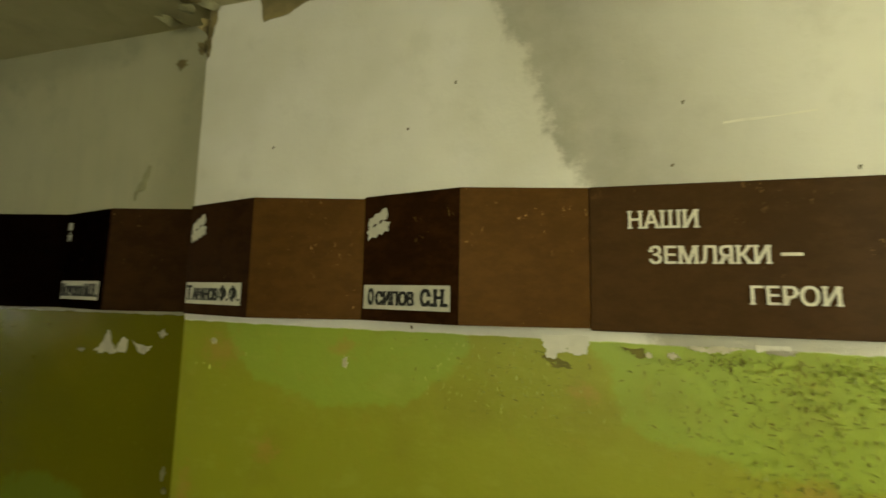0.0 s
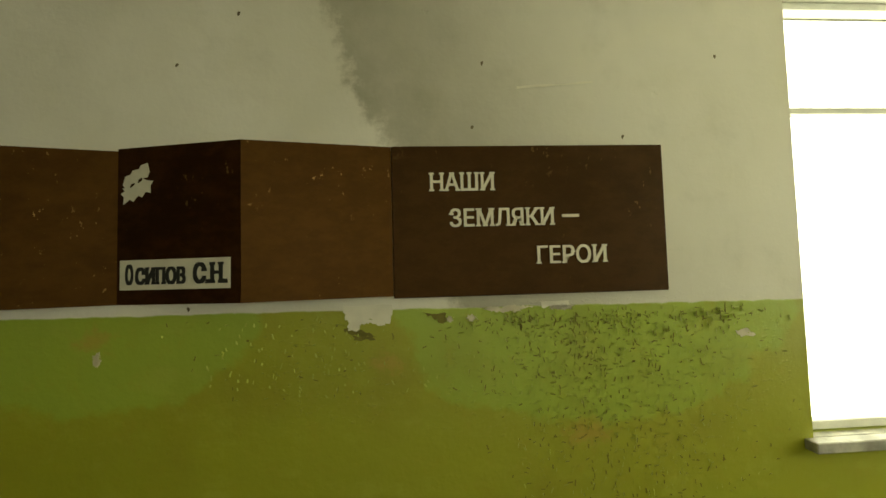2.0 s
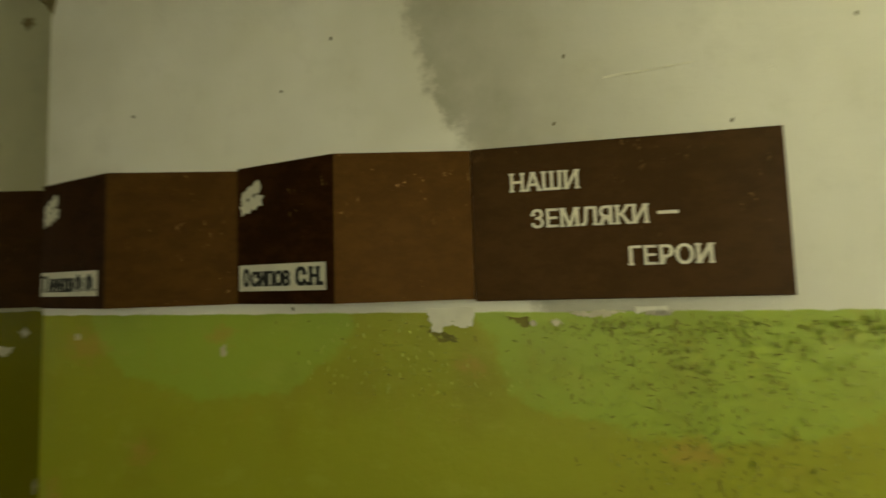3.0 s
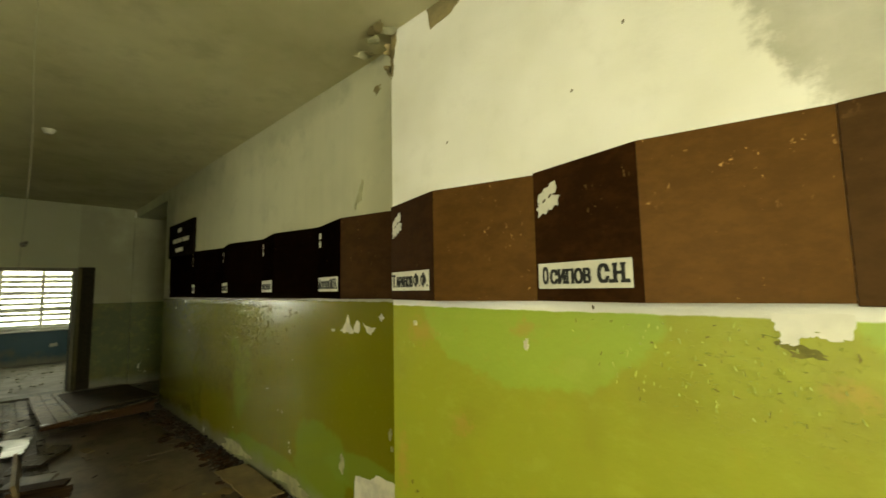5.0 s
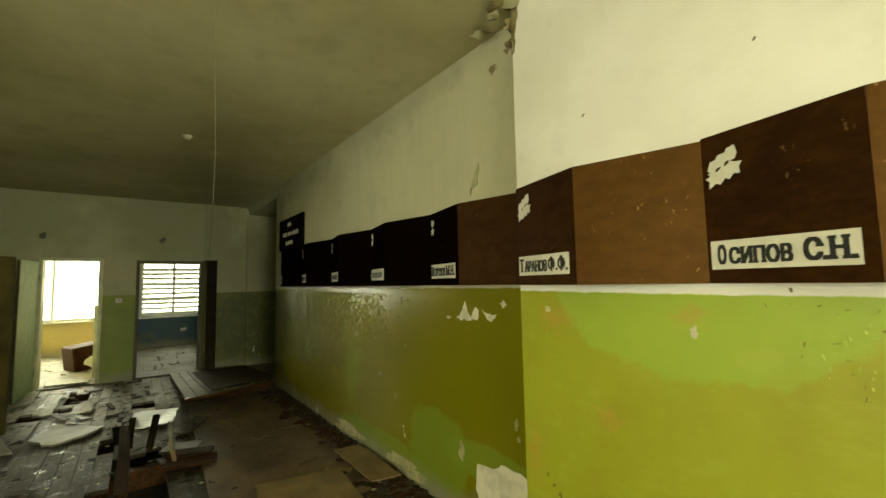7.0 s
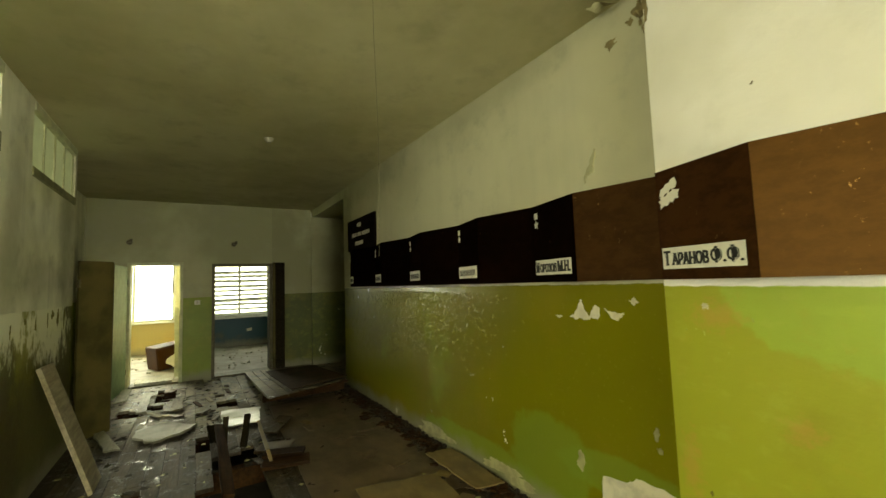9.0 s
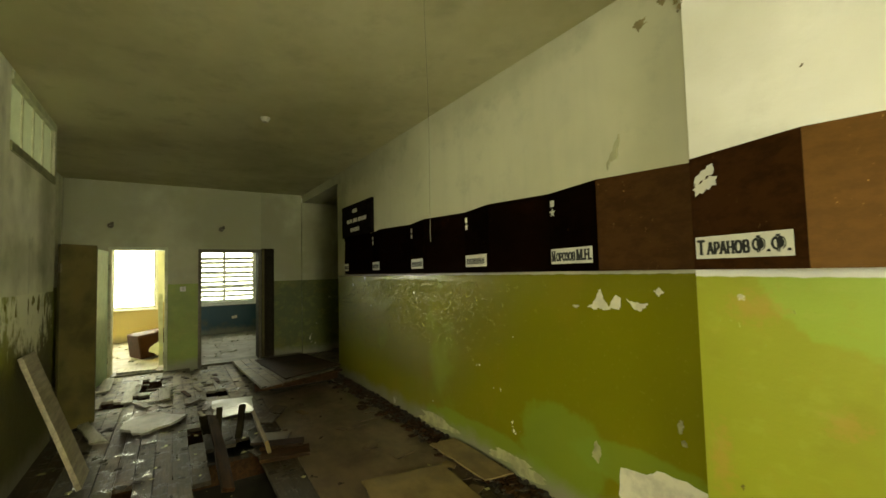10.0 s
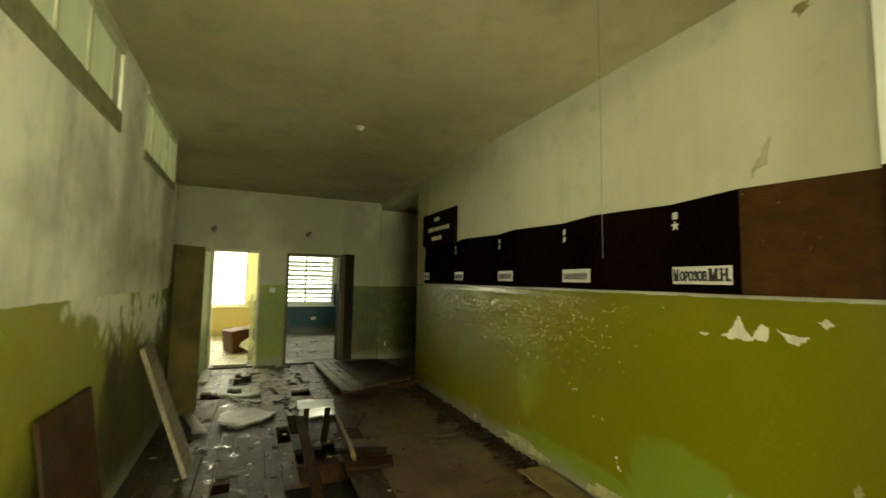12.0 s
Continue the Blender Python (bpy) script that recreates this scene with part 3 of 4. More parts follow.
# left wall with glazed strips under the ceiling
T = [(-5.48, -4.10), (-3.45, -1.98)]
TZ0, TZ1 = 2.58, 3.15
rows = [(-5.55, T[0][0], LEFT - 0.2, LEFT, -0.3, H), (T[0][1], T[1][0], LEFT - 0.2, LEFT, -0.3, H), (T[1][1], -1.7, LEFT - 0.2, LEFT, -0.3, H)]
for a, b in T:
    rows += [(a, b, LEFT - 0.2, LEFT, -0.3, TZ0), (a, b, LEFT - 0.2, LEFT, TZ1, H)]
setting("wall_left", boxes(*rows), M_LEFT, "grey stained wall with a peeling dark green dado")
setting("wall_recess", boxes((-8.43, -5.55, -3.75, -3.55, -0.3, H), (-5.75, -5.55, -3.55, LEFT - 0.2, -0.3, H)), M_LEFT, "walls of a shallow recess beside the doors")
for i, (a, b) in enumerate(T):
    w = tagged(new("window_%d" % (i + 2)), "narrow glazed strip of whitened panes in a cream frame", "window", "", "structure")
    y0, y1 = LEFT - 0.075, LEFT + 0.012
    n, jamb, rail = ((4, 0.05, 0.06), (3, 0.13, 0.12))[i]
    part("window_frame", boxes((a, b, y0, y1, TZ1 - 0.05, TZ1 + 0.02), (a, a + jamb, y0, y1 - 0.03, TZ0 + rail, TZ1 - 0.05),
                               (b - jamb, b, y0, y1 - 0.03, TZ0 + rail, TZ1 - 0.05), bevel=0.005), M_TRIM, w)
    part("bottom_rail", boxes((a, b, y0, y1, TZ0 - 0.02, TZ0 + rail), bevel=0.006), M_RAIL, w, "broad olive-painted bottom rail")
    span = (b - a - 2 * jamb) / n
    for k in range(n):
        x = a + jamb + k * span
        if k:
            part("mullion", boxes((x - 0.016, x + 0.016, y0 + 0.035, y0 + 0.06, TZ0 + rail, TZ1 - 0.05), bevel=0.003), M_TRIM, w)
        part("pane", boxes((x + 0.018 * (k > 0), x + span - 0.018 * (k < n - 1), y0 + 0.045, y0 + 0.049, TZ0 + rail, TZ1 - 0.05)), M_MILK, w)

# classroom behind the left wall, with its own windows
setting("wall_classroom", boxes((-5.75, -5.55, -9.0, -3.75, -0.3, H), (-5.75, -1.7, -9.3, -9.0, -0.3, 0.9), (-5.75, -1.7, -9.3, -9.0, 2.9, H),
                                (-5.75, -5.3, -9.3, -9.0, 0.9, 2.9), (-2.0, -1.7, -9.3, -9.0, 0.9, 2.9)), M_PLAIN, "pale walls of a classroom behind the glazed strips")
setting("floor_classroom", boxes((-5.55, -1.9, -9.0, LEFT - 0.2, -0.22, 0)), M_GREYFLOOR, "dusty classroom floor")

# end wall with two doorways
D1, D2, DZ, PIL = (-2.98, -2.17), (-1.72, -0.68), 2.08, 0.69
ex0, ex1 = END - 0.27, END
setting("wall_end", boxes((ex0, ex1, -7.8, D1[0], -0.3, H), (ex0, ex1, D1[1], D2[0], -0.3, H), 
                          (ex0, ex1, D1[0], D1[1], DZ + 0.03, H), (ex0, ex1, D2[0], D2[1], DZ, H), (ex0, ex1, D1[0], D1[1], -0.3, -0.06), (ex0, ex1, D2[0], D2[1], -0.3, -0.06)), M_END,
        "end wall with two doorways over a green dado, its whitewash darkened for shade")
setting("wall_end_damp", boxes((ex0, ex1, D2[1], 0.08, -0.3, H)), M_END_SHADE, "end of the wall beside a doorway, coloured as shaded")
setting("wall_pilaster", boxes((ex0, ex1 + 0.05, 0.08, PIL, -0.3, 3.04)), M_END_SHADE, "pilaster beside a side passage")
setting("wall_side", boxes((ex0, ex1 - 0.12, PIL, 2.3, -0.3, 3.04)), M_END_SHADE, "side passage wall with a green dado, shade put into its paint")


def door_frame(name, y0, y1, top, label, material):
    d = tagged(new(name), label, "doorway", "", "structure")
    a, b = ex0 - 0.01, ex1 + 0.025
    part("jamb", boxes((a, b, y0, y0 + 0.05, 0, top), bevel=0.004), material, d)
    part("jamb", boxes((a, b, y1 - 0.05, y1, 0, top), bevel=0.004), material, d)
    part("head", boxes((a, b, y0 + 0.05, y1 - 0.05, top - 0.05, top), bevel=0.004), material, d)
    part("threshold", boxes((a, b + 0.02, y0 + 0.05, y1 - 0.05, -0.06, 0.025), bevel=0.004), M_DARKTRIM, d)
    return d


door_frame("door_1", *D1, DZ + 0.03, "open doorway with a cream-painted frame", M_TRIM)
door_frame("door_2", *D2, DZ, "open doorway with a dark worn frame", M_DARKTRIM)


def door_leaf(label, a, b, height, material):
    """A plain leaf standing on the floor from a to b in plan, with its hinges and worn edge."""
    v = Vector((b[0] - a[0], b[1] - a[1]))
    w = v.length
    d = thing("door_leaf", label, "door", pose(a[0], a[1], 0.012, 0, 0, math.degrees(math.atan2(v.y, v.x))))
    part("leaf", boxes((0, w, -0.02, 0.02, 0, height), bevel=0.003), material, d)
    for z in (0.22, height - 0.30):
        part("hinge", boxes((-0.006, 0.012, -0.026, 0.026, z, z + 0.09), bevel=0.002), M_DARKTRIM, d, "small rusty hinge")
    part("edge_strip", boxes((w + 0.001, w + 0.007, -0.017, 0.017, 0.02, height - 0.02)), M_DARKTRIM, d, "worn bare edge of the leaf")
    return d


door_leaf("narrow olive-brown wooden door leaf swung out of the recess", (-5.66, -3.10), (-5.92, -2.835), 1.96, M_BROWNDOOR)
door_leaf("pale green wooden door leaf swung open beside the doorway", (-8.385, -2.985), (-7.52, -3.06), 2.02, M_GREENDOOR)

side_leaf = thing("fixed_door_leaf", "narrow dark brown fixed leaf beside a doorway", "door", pose(END + 0.004, D2[1] + 0.004, 0.012))
part("leaf", boxes((0, 0.042, 0, 0.225, 0, 2.085), bevel=0.004), M_DARKLEAF, side_leaf)
part("stile", boxes((0.043, 0.060, 0, 0.045, 0, 2.085), bevel=0.004), M_BROWNDOOR, side_leaf, "worn olive-brown edge strip")
part("panel_moulding", boxes((0.043, 0.052, 0.075, 0.195, 0.15, 0.18), (0.043, 0.052, 0.075, 0.195, 0.95, 0.98), (0.043, 0.052, 0.075, 0.195, 1.9, 1.93),
                             (0.043, 0.052, 0.075, 0.095, 0.18, 1.9), (0.043, 0.052, 0.175, 0.195, 0.18, 1.9)), M_DARKLEAF, side_leaf)

# rooms beyond the doorways
BX = -13.0
setting("wall_yellow_room", boxes((BX - 0.4, BX, -7.8, -1.96, -0.3, 0.80), (BX - 0.4, BX, -7.8, -1.96, 2.45, H), (BX - 0.4, BX, -7.8, -7.2, 0.80, 2.45), (BX - 0.4, BX, -2.42, -1.96, 0.80, 2.45),
                                  (BX, ex0, -7.8, -7.5, -0.3, H), (BX, ex0, -2.0, -1.94, -0.3, H)), M_YELLOW, "pale yellow walls of a bright room")
setting("wall_blue_room", boxes((BX - 0.4, BX, -1.94, -1.65, -0.3, H), (BX - 0.4, BX, -1.65, -0.05, -0.3, 0.80), (BX - 0.4, BX, -1.65, -0.05, 2.45, H), (BX - 0.4, BX, -0.05, 0.2, -0.3, H),
                                (BX, ex0, -1.94, -1.90, -0.3, H), (BX, ex0, 0.1, 0.2, -0.3, H)), M_BLUE, "room walls with a dark blue dado")
setting("floor_room", boxes((BX, ex0, -7.5, -2.0, -0.22, -0.01), (BX, ex0, -1.9, 0.1, -0.22, -0.01)), M_GREYFLOOR, "dusty grey board floor of the far rooms")


def room_window(name, y0, y1, mulls, label):
    w = tagged(new(name), label, "window", "", "structure")
    a, b, z0, z1 = BX - 0.14, BX - 0.08, 0.80, 2.45
    rows = [(a, b, y0, y0 + 0.06, z0, z1), (a, b, y1 - 0.06, y1, z0, z1), (a, b, y0 + 0.06, y1 - 0.06, z0, z0 + 0.06), (a, b, y0 + 0.06, y1 - 0.06, z1 - 0.06, z1)]
    part("window_frame", boxes(*rows, bevel=0.005), M_WINFRAME, w)
    for m in mulls:
        part("mullion", boxes((a, b, m - 0.03, m + 0.03, z0 + 0.06, z1 - 0.06), bevel=0.005), M_WINFRAME, w)
    part("window_sill", boxes((b, BX + 0.09, y0 - 0.04, y1 + 0.04, z0 - 0.035, z0), bevel=0.006), M_WINFRAME, w)
    ys = [y0 + 0.06, *mulls, y1 - 0.06]
    for p, q in zip(ys, ys[1:]):
        g = part("pane", boxes((a + 0.03, a + 0.034, p + 0.03, q - 0.03, z0 + 0.06, z1 - 0.06)), M_GLASS, w)
        g.visible_shadow = False
    return w


room_window("window_4", -7.2, -2.42, (-6.25, -5.3, -4.3, -3.35), "wide bright window of a yellow room")
wb = room_window("window_5", -1.65, -0.05, (-0.87,), "white window with horizontal slats nailed across outside")
rnd = random.Random(4)
for k in range(10):
    z = 0.88 + k * 0.135
    t = rnd.uniform(-0.8, 0.8)
    part("slat", boxes((-0.004, 0.004, -0.80, 0.80, -0.030 - 0.022 * (k % 3 == 0), 0.030 + rnd.uniform(0, 0.02))), M_SLAT, wb, m=pose(BX - 0.26, -0.85, z, t, 0, 0))

# ---- display boards on the wall ----
def star(r, cx=0.0, cz=0.0):
    return [(cx + (r if i % 2 == 0 else r * 0.42) * math.sin(math.pi * i / 5), cz + (r if i % 2 == 0 else r * 0.42) * math.cos(math.pi * i / 5)) for i in range(10)]


def join(bms):
    out = bmesh.new()
    for b in bms:
        me = bpy.data.meshes.new("tmp")
        b.to_mesh(me)
        b.free()
        out.from_mesh(me)
        bpy.data.meshes.remove(me)
    return out


def folded_board(x0, ridge, x1, wall, z0, z1, words="", cluster=False, bar_seed=0, mats=None):
    """One folded stand: a name panel rising from the wall at x0 to the ridge, and a plain panel back to x1."""
    rx, ry = ridge
    label = "folded brown varnished display board with a white name plate"
    d = thing("display_board", label, "display board", pose(x0, wall, z0), "row of folded display boards")
    h = z1 - z0
    m_a, m_b = mats or (M_BOARD_A, M_BOARD_B)

    def leaf(name, a, b, mat, lab=""):
        v = Vector((b[0] - a[0], b[1] - a[1]))
        ob = part(name, boxes((0, v.length, -0.004, 0.004, 0, h)), mat, d, lab, pose(a[0], a[1], 0, 0, 0, math.degrees(math.atan2(v.y, v.x))))
        return ob, v.length

    dark, w = leaf("name_panel", (0, -0.012), (rx - x0, ry - wall), m_a, "varnished hardboard with shade in its dark colour")
    leaf("plain_panel", (rx - x0, ry - wall), (x1 - x0, -0.012), m_b, "scratched brown varnished hardboard")
    pw = min(0.415, w - 0.02)
    plate = part("name_plate", boxes((0.014, 0.014 + pw, -0.0065, -0.0042, 0.050, 0.152)), M_PLATE, dark, "white card with black lettering" if words else "white card with faded lettering")
    if words:
        part("lettering", name_lettering(words, 0.071, 0.067, pw), M_INK, plate).location = (0.014, -0.0068, 0)
    else:
        bm, rnd2 = bmesh.new(), random.Random(bar_seed)
        x = 0.04
        while x < pw - 0.03:
            ww = rnd2.uniform(0.012, 0.022)
            box(bm, x, x + ww, -0.0078, -0.0068, 0.072, 0.122)
            x += ww + 0.010
        part("lettering", bm, M_INK, plate, "illegible dark bars of writing")
    if cluster:
        top = [(0.032, 0.456), (0.050, 0.462), (0.056, 0.477), (0.079, 0.482), (0.084, 0.496), (0.106, 0.503), (0.113, 0.470), (0.106, 0.448)]
        low = [(0.090, 0.445), (0.106, 0.436), (0.125, 0.433), (0.116, 0.415), (0.117, 0.388), (0.100, 0.392), (0.088, 0.372), (0.075, 0.380), (0.060, 0.358), (0.047, 0.366), (0.026, 0.348), (0.028, 0.376), (0.017, 0.390), (0.031, 0.399), (0.024, 0.411)]
        slits_top = [(0.090, 0.445), (0.086, 0.448), (0.077, 0.443), (0.073, 0.430), (0.065, 0.428), (0.061, 0.430), (0.050, 0.424), (0.046, 0.412), (0.032, 0.412), (0.024, 0.422)]
        slits_low = [(0.024, 0.4115), (0.046, 0.4115), (0.053, 0.412), (0.062, 0.420), (0.065, 0.4275), (0.073, 0.4295), (0.079, 0.428), (0.088, 0.436)]
        bits = [on_wall([(0.013 + 1.17 * (x - 0.017), 0.345 + 0.905 * (z - 0.348)) for x, z in pts], t) for pts, t in ((top + slits_top, 0.0016), (low + slits_low, 0.0017))]
        em = join(bits)
    else:
        em = join([on_wall([(0.022, 0.445), (0.064, 0.445), (0.064, 0.488), (0.022, 0.488)], 0.0015), on_wall(star(0.034, 0.043, 0.405), 0.0016)])
    part("medal_cutout", em, M_PLATE, dark, "white card medal shape").location.y = -0.0042
    return d


Z0, Z1 = 1.57, 2.112
folded_board(0.102, (0.555, -0.112), 1.0455, 0, Z0, Z1, (("О", 0.055, 0.130, 1), ("СИПОВ", 0.148, 0.61, 0.84), ("С.Н.", 0.675, 0.98, 1)), True)
folded_board(-0.845, (-0.386, -0.13), 0.101, 0, Z0, Z1 - 0.008, (("Т", 0.02, 0.115, 1), ("АРАНОВ", 0.13, 0.605, 0.84), ("Ф.Ф.", 0.625, 0.98, 1)), True)
FAR = [(-1.845, (("М", 0.02, 0.125, 1), ("ОРОЗОВ", 0.14, 0.62, 0.84), ("М.Н.", 0.64, 0.985, 1))), (-2.845, ""), (-3.855, ""), (-4.90, ""), (-5.95, "")]
prev = -0.856
for i, (x, words) in enumerate(FAR):
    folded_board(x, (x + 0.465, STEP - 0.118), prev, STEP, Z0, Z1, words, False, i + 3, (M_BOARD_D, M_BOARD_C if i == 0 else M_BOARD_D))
    prev = x - 0.001

sign = thing("title_sign", "dark brown board with raised white lettering, fixed to the wall", "sign", pose(1.047, 0, 1.562))
part("board", boxes((0, 1.024, -0.018, 0, 0, 0.552), bevel=0.002), M_SIGN, sign)
for words, a, b, z in (("НАШИ", 0.135, 0.378, 0.385), ("ЗЕМЛЯКИ", 0.205, 0.598, 0.252), ("ГЕРОИ", 0.522, 0.792, 0.110)):
    part("lettering", fitted(lettering(words, 0.09, 0.0019), a, b, z, z + 0.068), M_LETTER, sign, "raised white letters").location.y = -0.0195
part("dash", boxes((0.625, 0.690, -0.0207, -0.0182, 0.281, 0.292)), M_LETTER, sign)

sign2 = thing("small_sign", "black board with illegible pale lettering above the stands", "sign", pose(-6.01, STEP, 2.118))
part("board", boxes((0, 1.14, -0.03, 0, 0, 0.47), bevel=0.002), M_BLACKSIGN, sign2)
for z, rows in ((0.34, ((0.45, 0.62),)), (0.20, ((0.22, 0.42), (0.46, 0.60), (0.66, 0.92))), (0.07, ((0.36, 0.70),))):
    for a, b in rows:
        bm, x = bmesh.new(), a
        while x < b:
            box(bm, x, x + 0.03, -0.0322, -0.0302, z, z + 0.055)
            x += 0.043
        part("lettering", bm, M_LETTER, sign2, "illegible pale bars of writing")

# ---- damage on the walls ----
def chip(x, z, pts, wall, seed, mat=None, name="bare_patch", label="patch of bare plaster where paint has flaked off", depth=0.0025):
    ob = part(name, on_wall(outline(pts, 4, 0.006, seed), depth), mat or M_PLASTER, m=pose(x, wall, z))
    return tagged(ob, label, "wall damage", "", "structure")


chip(0.95, 1.50, [(-0.088, 0.040), (0.088, 0.040), (0.082, -0.020), (0.050, -0.034), (0.010, -0.020), (-0.022, -0.026), (-0.040, -0.052), (-0.072, -0.048), (-0.068, -0.018), (-0.082, 0.0)], 0, 1, M_PLATE)
chip(0.95, 1.447, [(-0.085, 0.012), (-0.03, 0.006), (0.01, -0.008), (0.03, -0.020), (-0.03, -0.018), (-0.075, -0.002)], 0, 46, M_SCAR_SHADE, "paint_scar", "dark strip painted as the shade under the broken paint edge", 0.0012)
chip(1.635, 1.518, [(-0.055, 0.016), (0.058, 0.016), (0.055, -0.010), (0.0, -0.004), (-0.045, -0.010)], 0, 47, M_PLATE)
chip(1.325, 1.482, blob(0.018, 0.010, 5), 0, 2)
chip(1.245, 1.480, blob(0.010, 0.008, 6), 0, 3)
chip(2.375, 1.385, [(-0.04, 0.015), (0.01, 0.02), (0.04, -0.005), (-0.02, -0.012)], 0, 4)
chip(0.03, 1.385, blob(0.012, 0.022, 10), 0, 12)
chip(-0.665, 1.445, blob(0.014, 0.012, 3), 0, 13)
chip(-1.66, 1.34, blob(0.020, 0.008, 20, 12, 0.4), STEP, 20)
chip(-1.45, 1.36, [(-0.12, -0.018), (-0.075, 0.002), (-0.040, 0.068), (-0.020, 0.097), (-0.002, 0.060), (0.012, 0.018), (0.036, -0.010), (0.060, 0.030), (0.088, 0.062), (0.122, 0.045), (0.118, 0.005), (0.104, -0.024), (0.060, -0.016), (0.030, -0.026), (0.0, -0.034), (-0.030, -0.018), (-0.060, -0.032)], STEP, 21)
chip(-1.22, 1.37, [(-0.078, 0.034), (-0.030, 0.018), (0.010, 0.008), (0.054, 0.014), (0.044, -0.010), (0.006, -0.034), (-0.028, -0.024), (-0.045, 0.004)], STEP, 22)
chip(-1.098, 1.45, [(-0.034, 0.004), (-0.012, 0.010), (0.002, 0.028), (0.012, 0.008), (0.032, 0.0), (0.012, -0.010), (0.0, -0.026), (-0.014, -0.008)], STEP, 23)
chip(-1.33, 2.28, [(-0.045, -0.10), (-0.042, -0.05), (-0.01, 0.0), (0.02, 0.06), (0.042, 0.10), (0.044, 0.085), (0.022, -0.045), (-0.032, -0.05)], STEP, 31, M_TORN, "torn_paper", "curling scrap of torn wallpaper", 0.012)
chip(-1.16, 0.30, [(-0.22, 0.11), (-0.06, 0.13), (0.0, 0.175), (0.16, 0.18), (0.30, 0.16), (0.305, -0.06), (0.2, -0.18), (-0.16, -0.2), (-0.24, -0.05)], STEP, 32, M_PLASTER)
chip(-1.54, 0.44, blob(0.035, 0.055, 33, 22, 0.4), STEP, 33, M_FADED, label="stained plaster where the green paint has worn thin")
chip(-2.3, 0.10, blob(0.30, 0.06, 38, 26, 0.5), STEP, 38, M_FADED, label="stained plaster where the green paint has worn thin")
chip(-3.4, 0.09, blob(0.35, 0.05, 39, 26, 0.5), STEP, 39, M_FADED, label="stained plaster where the green paint has worn thin")
rnd = random.Random(77)
for i in range(11):
    chip(rnd.uniform(-0.72, -0.1), rnd.uniform(0.40, 0.62), blob(rnd.uniform(0.004, 0.013), rnd.uniform(0.004, 0.012), 150 + i, 9, 0.5), 0, 150 + i, M_SCAR_SHADE, "paint_scar", "small dark scar in the green paint", 0.0012)
chip(1.45, 1.512, blob(0.09, 0.012, 42, 20, 0.4), 0, 42)
chip(1.66, 1.510, blob(0.05, 0.009, 43, 18, 0.4), 0, 43)
chip(1.195, 1.488, [(-0.05, 0.02), (0.03, 0.018), (0.04, -0.01), (0.02, -0.022), (-0.01, 0.0)], 0, 44, M_SCAR_SHADE, "paint_scar", "dark lifted flap of green paint", 0.004)
chip(0.93, 1.425, [(-0.04, 0.012), (0.03, 0.006), (0.05, -0.01), (-0.02, -0.008)], 0, 45, M_SCAR_SHADE, "paint_scar", "dark lifted flap of green paint", 0.003)
chip(-1.02, 0.75, blob(0.014, 0.034, 34), STEP, 34, M_FADED)
chip(-1.005, 0.67, blob(0.012, 0.014, 35), STEP, 35, M_FADED)
# torn paper at the ceiling's corner over the wall's step
chip(-0.38, 3.10, [(-0.16, 0.085), (0.30, 0.085), (0.26, 0.04), (0.12, 0.03), (0.02, -0.02), (-0.13, -0.045)], 0, 36, M_TAN, "torn_paper", "tan strip where the wallpaper has torn away", 0.003)
for i, (x, z, pts) in enumerate(((-0.835, 3.14, [(-0.012, 0.03), (0.035, 0.03), (0.03, -0.05), (0.012, -0.12), (-0.008, -0.16)]),
                                 (-0.842, 2.99, [(-0.006, 0.05), (0.018, 0.04), (0.014, -0.05), (-0.004, -0.10)]))):
    chip(x, z, pts, -0.002, 46 + i, M_TAN, "torn_paper", "tan strip of torn paper at the wall's edge", 0.004)
for i, (x, z, w, h) in enumerate(((-0.93, 3.08, 0.05, 0.04), (-1.13, 2.975, 0.035, 0.030), (-1.0, 3.03, 0.02, 0.02))):
    chip(x, z, blob(w, h, 140 + i, 14, 0.5), STEP, 48 + i, M_TAN, "torn_paper", "tan scar where the wallpaper has torn away", 0.002)
rnd = random.Random(8)
for k in range(13):
    bm = slab(outline(blob(rnd.uniform(0.03, 0.085), rnd.uniform(0.014, 0.04), 50 + k, 12), 2, 0.004, k), 0, 0.002, lambda x, y, s=rnd.uniform(2, 6): s * x * x)
    x, y, z = EDGE + rnd.uniform(-0.30, 0.06), rnd.uniform(-0.12, 0.06), H - rnd.uniform(0.012, 0.05)
    if k > 6:
        x, y, z = EDGE + rnd.uniform(-0.03, 0.0), rnd.uniform(-0.004, 0.02), H - rnd.uniform(0.05, 0.30)
    ob = part("torn_paper", bm, rnd.choice((M_TAN, M_TORN, M_TAN)), m=pose(x, y, z, rnd.uniform(-28, 28) if k <= 6 else rnd.uniform(60, 110), rnd.uniform(-30, 30), rnd.uniform(0, 360)))
    tagged(ob, "curled scrap of torn paper hanging at the ceiling", "torn paper", "scraps at the ceiling corner", "structure")
for i, (x, z, wall) in enumerate(((1.395, 2.436, 0), (0.287, 2.422, 0), (-0.405, 2.384, 0), (0.503, 2.617, 0), (1.35, 2.19, 0), (1.93, 2.15, 0), (2.32, 2.47, 0), (0.33, 1.545, 0), (-0.92, 2.93, STEP))):
    ob = part("nail_hole", on_wall(blob(0.005, 0.008, 60 + i, 9), 0.0015), M_NAIL, m=pose(x, wall, z, 0, rnd.uniform(-40, 40), 0))
    tagged(ob, "small dark nail hole in the plaster", "nail hole", "nail holes", "structure")
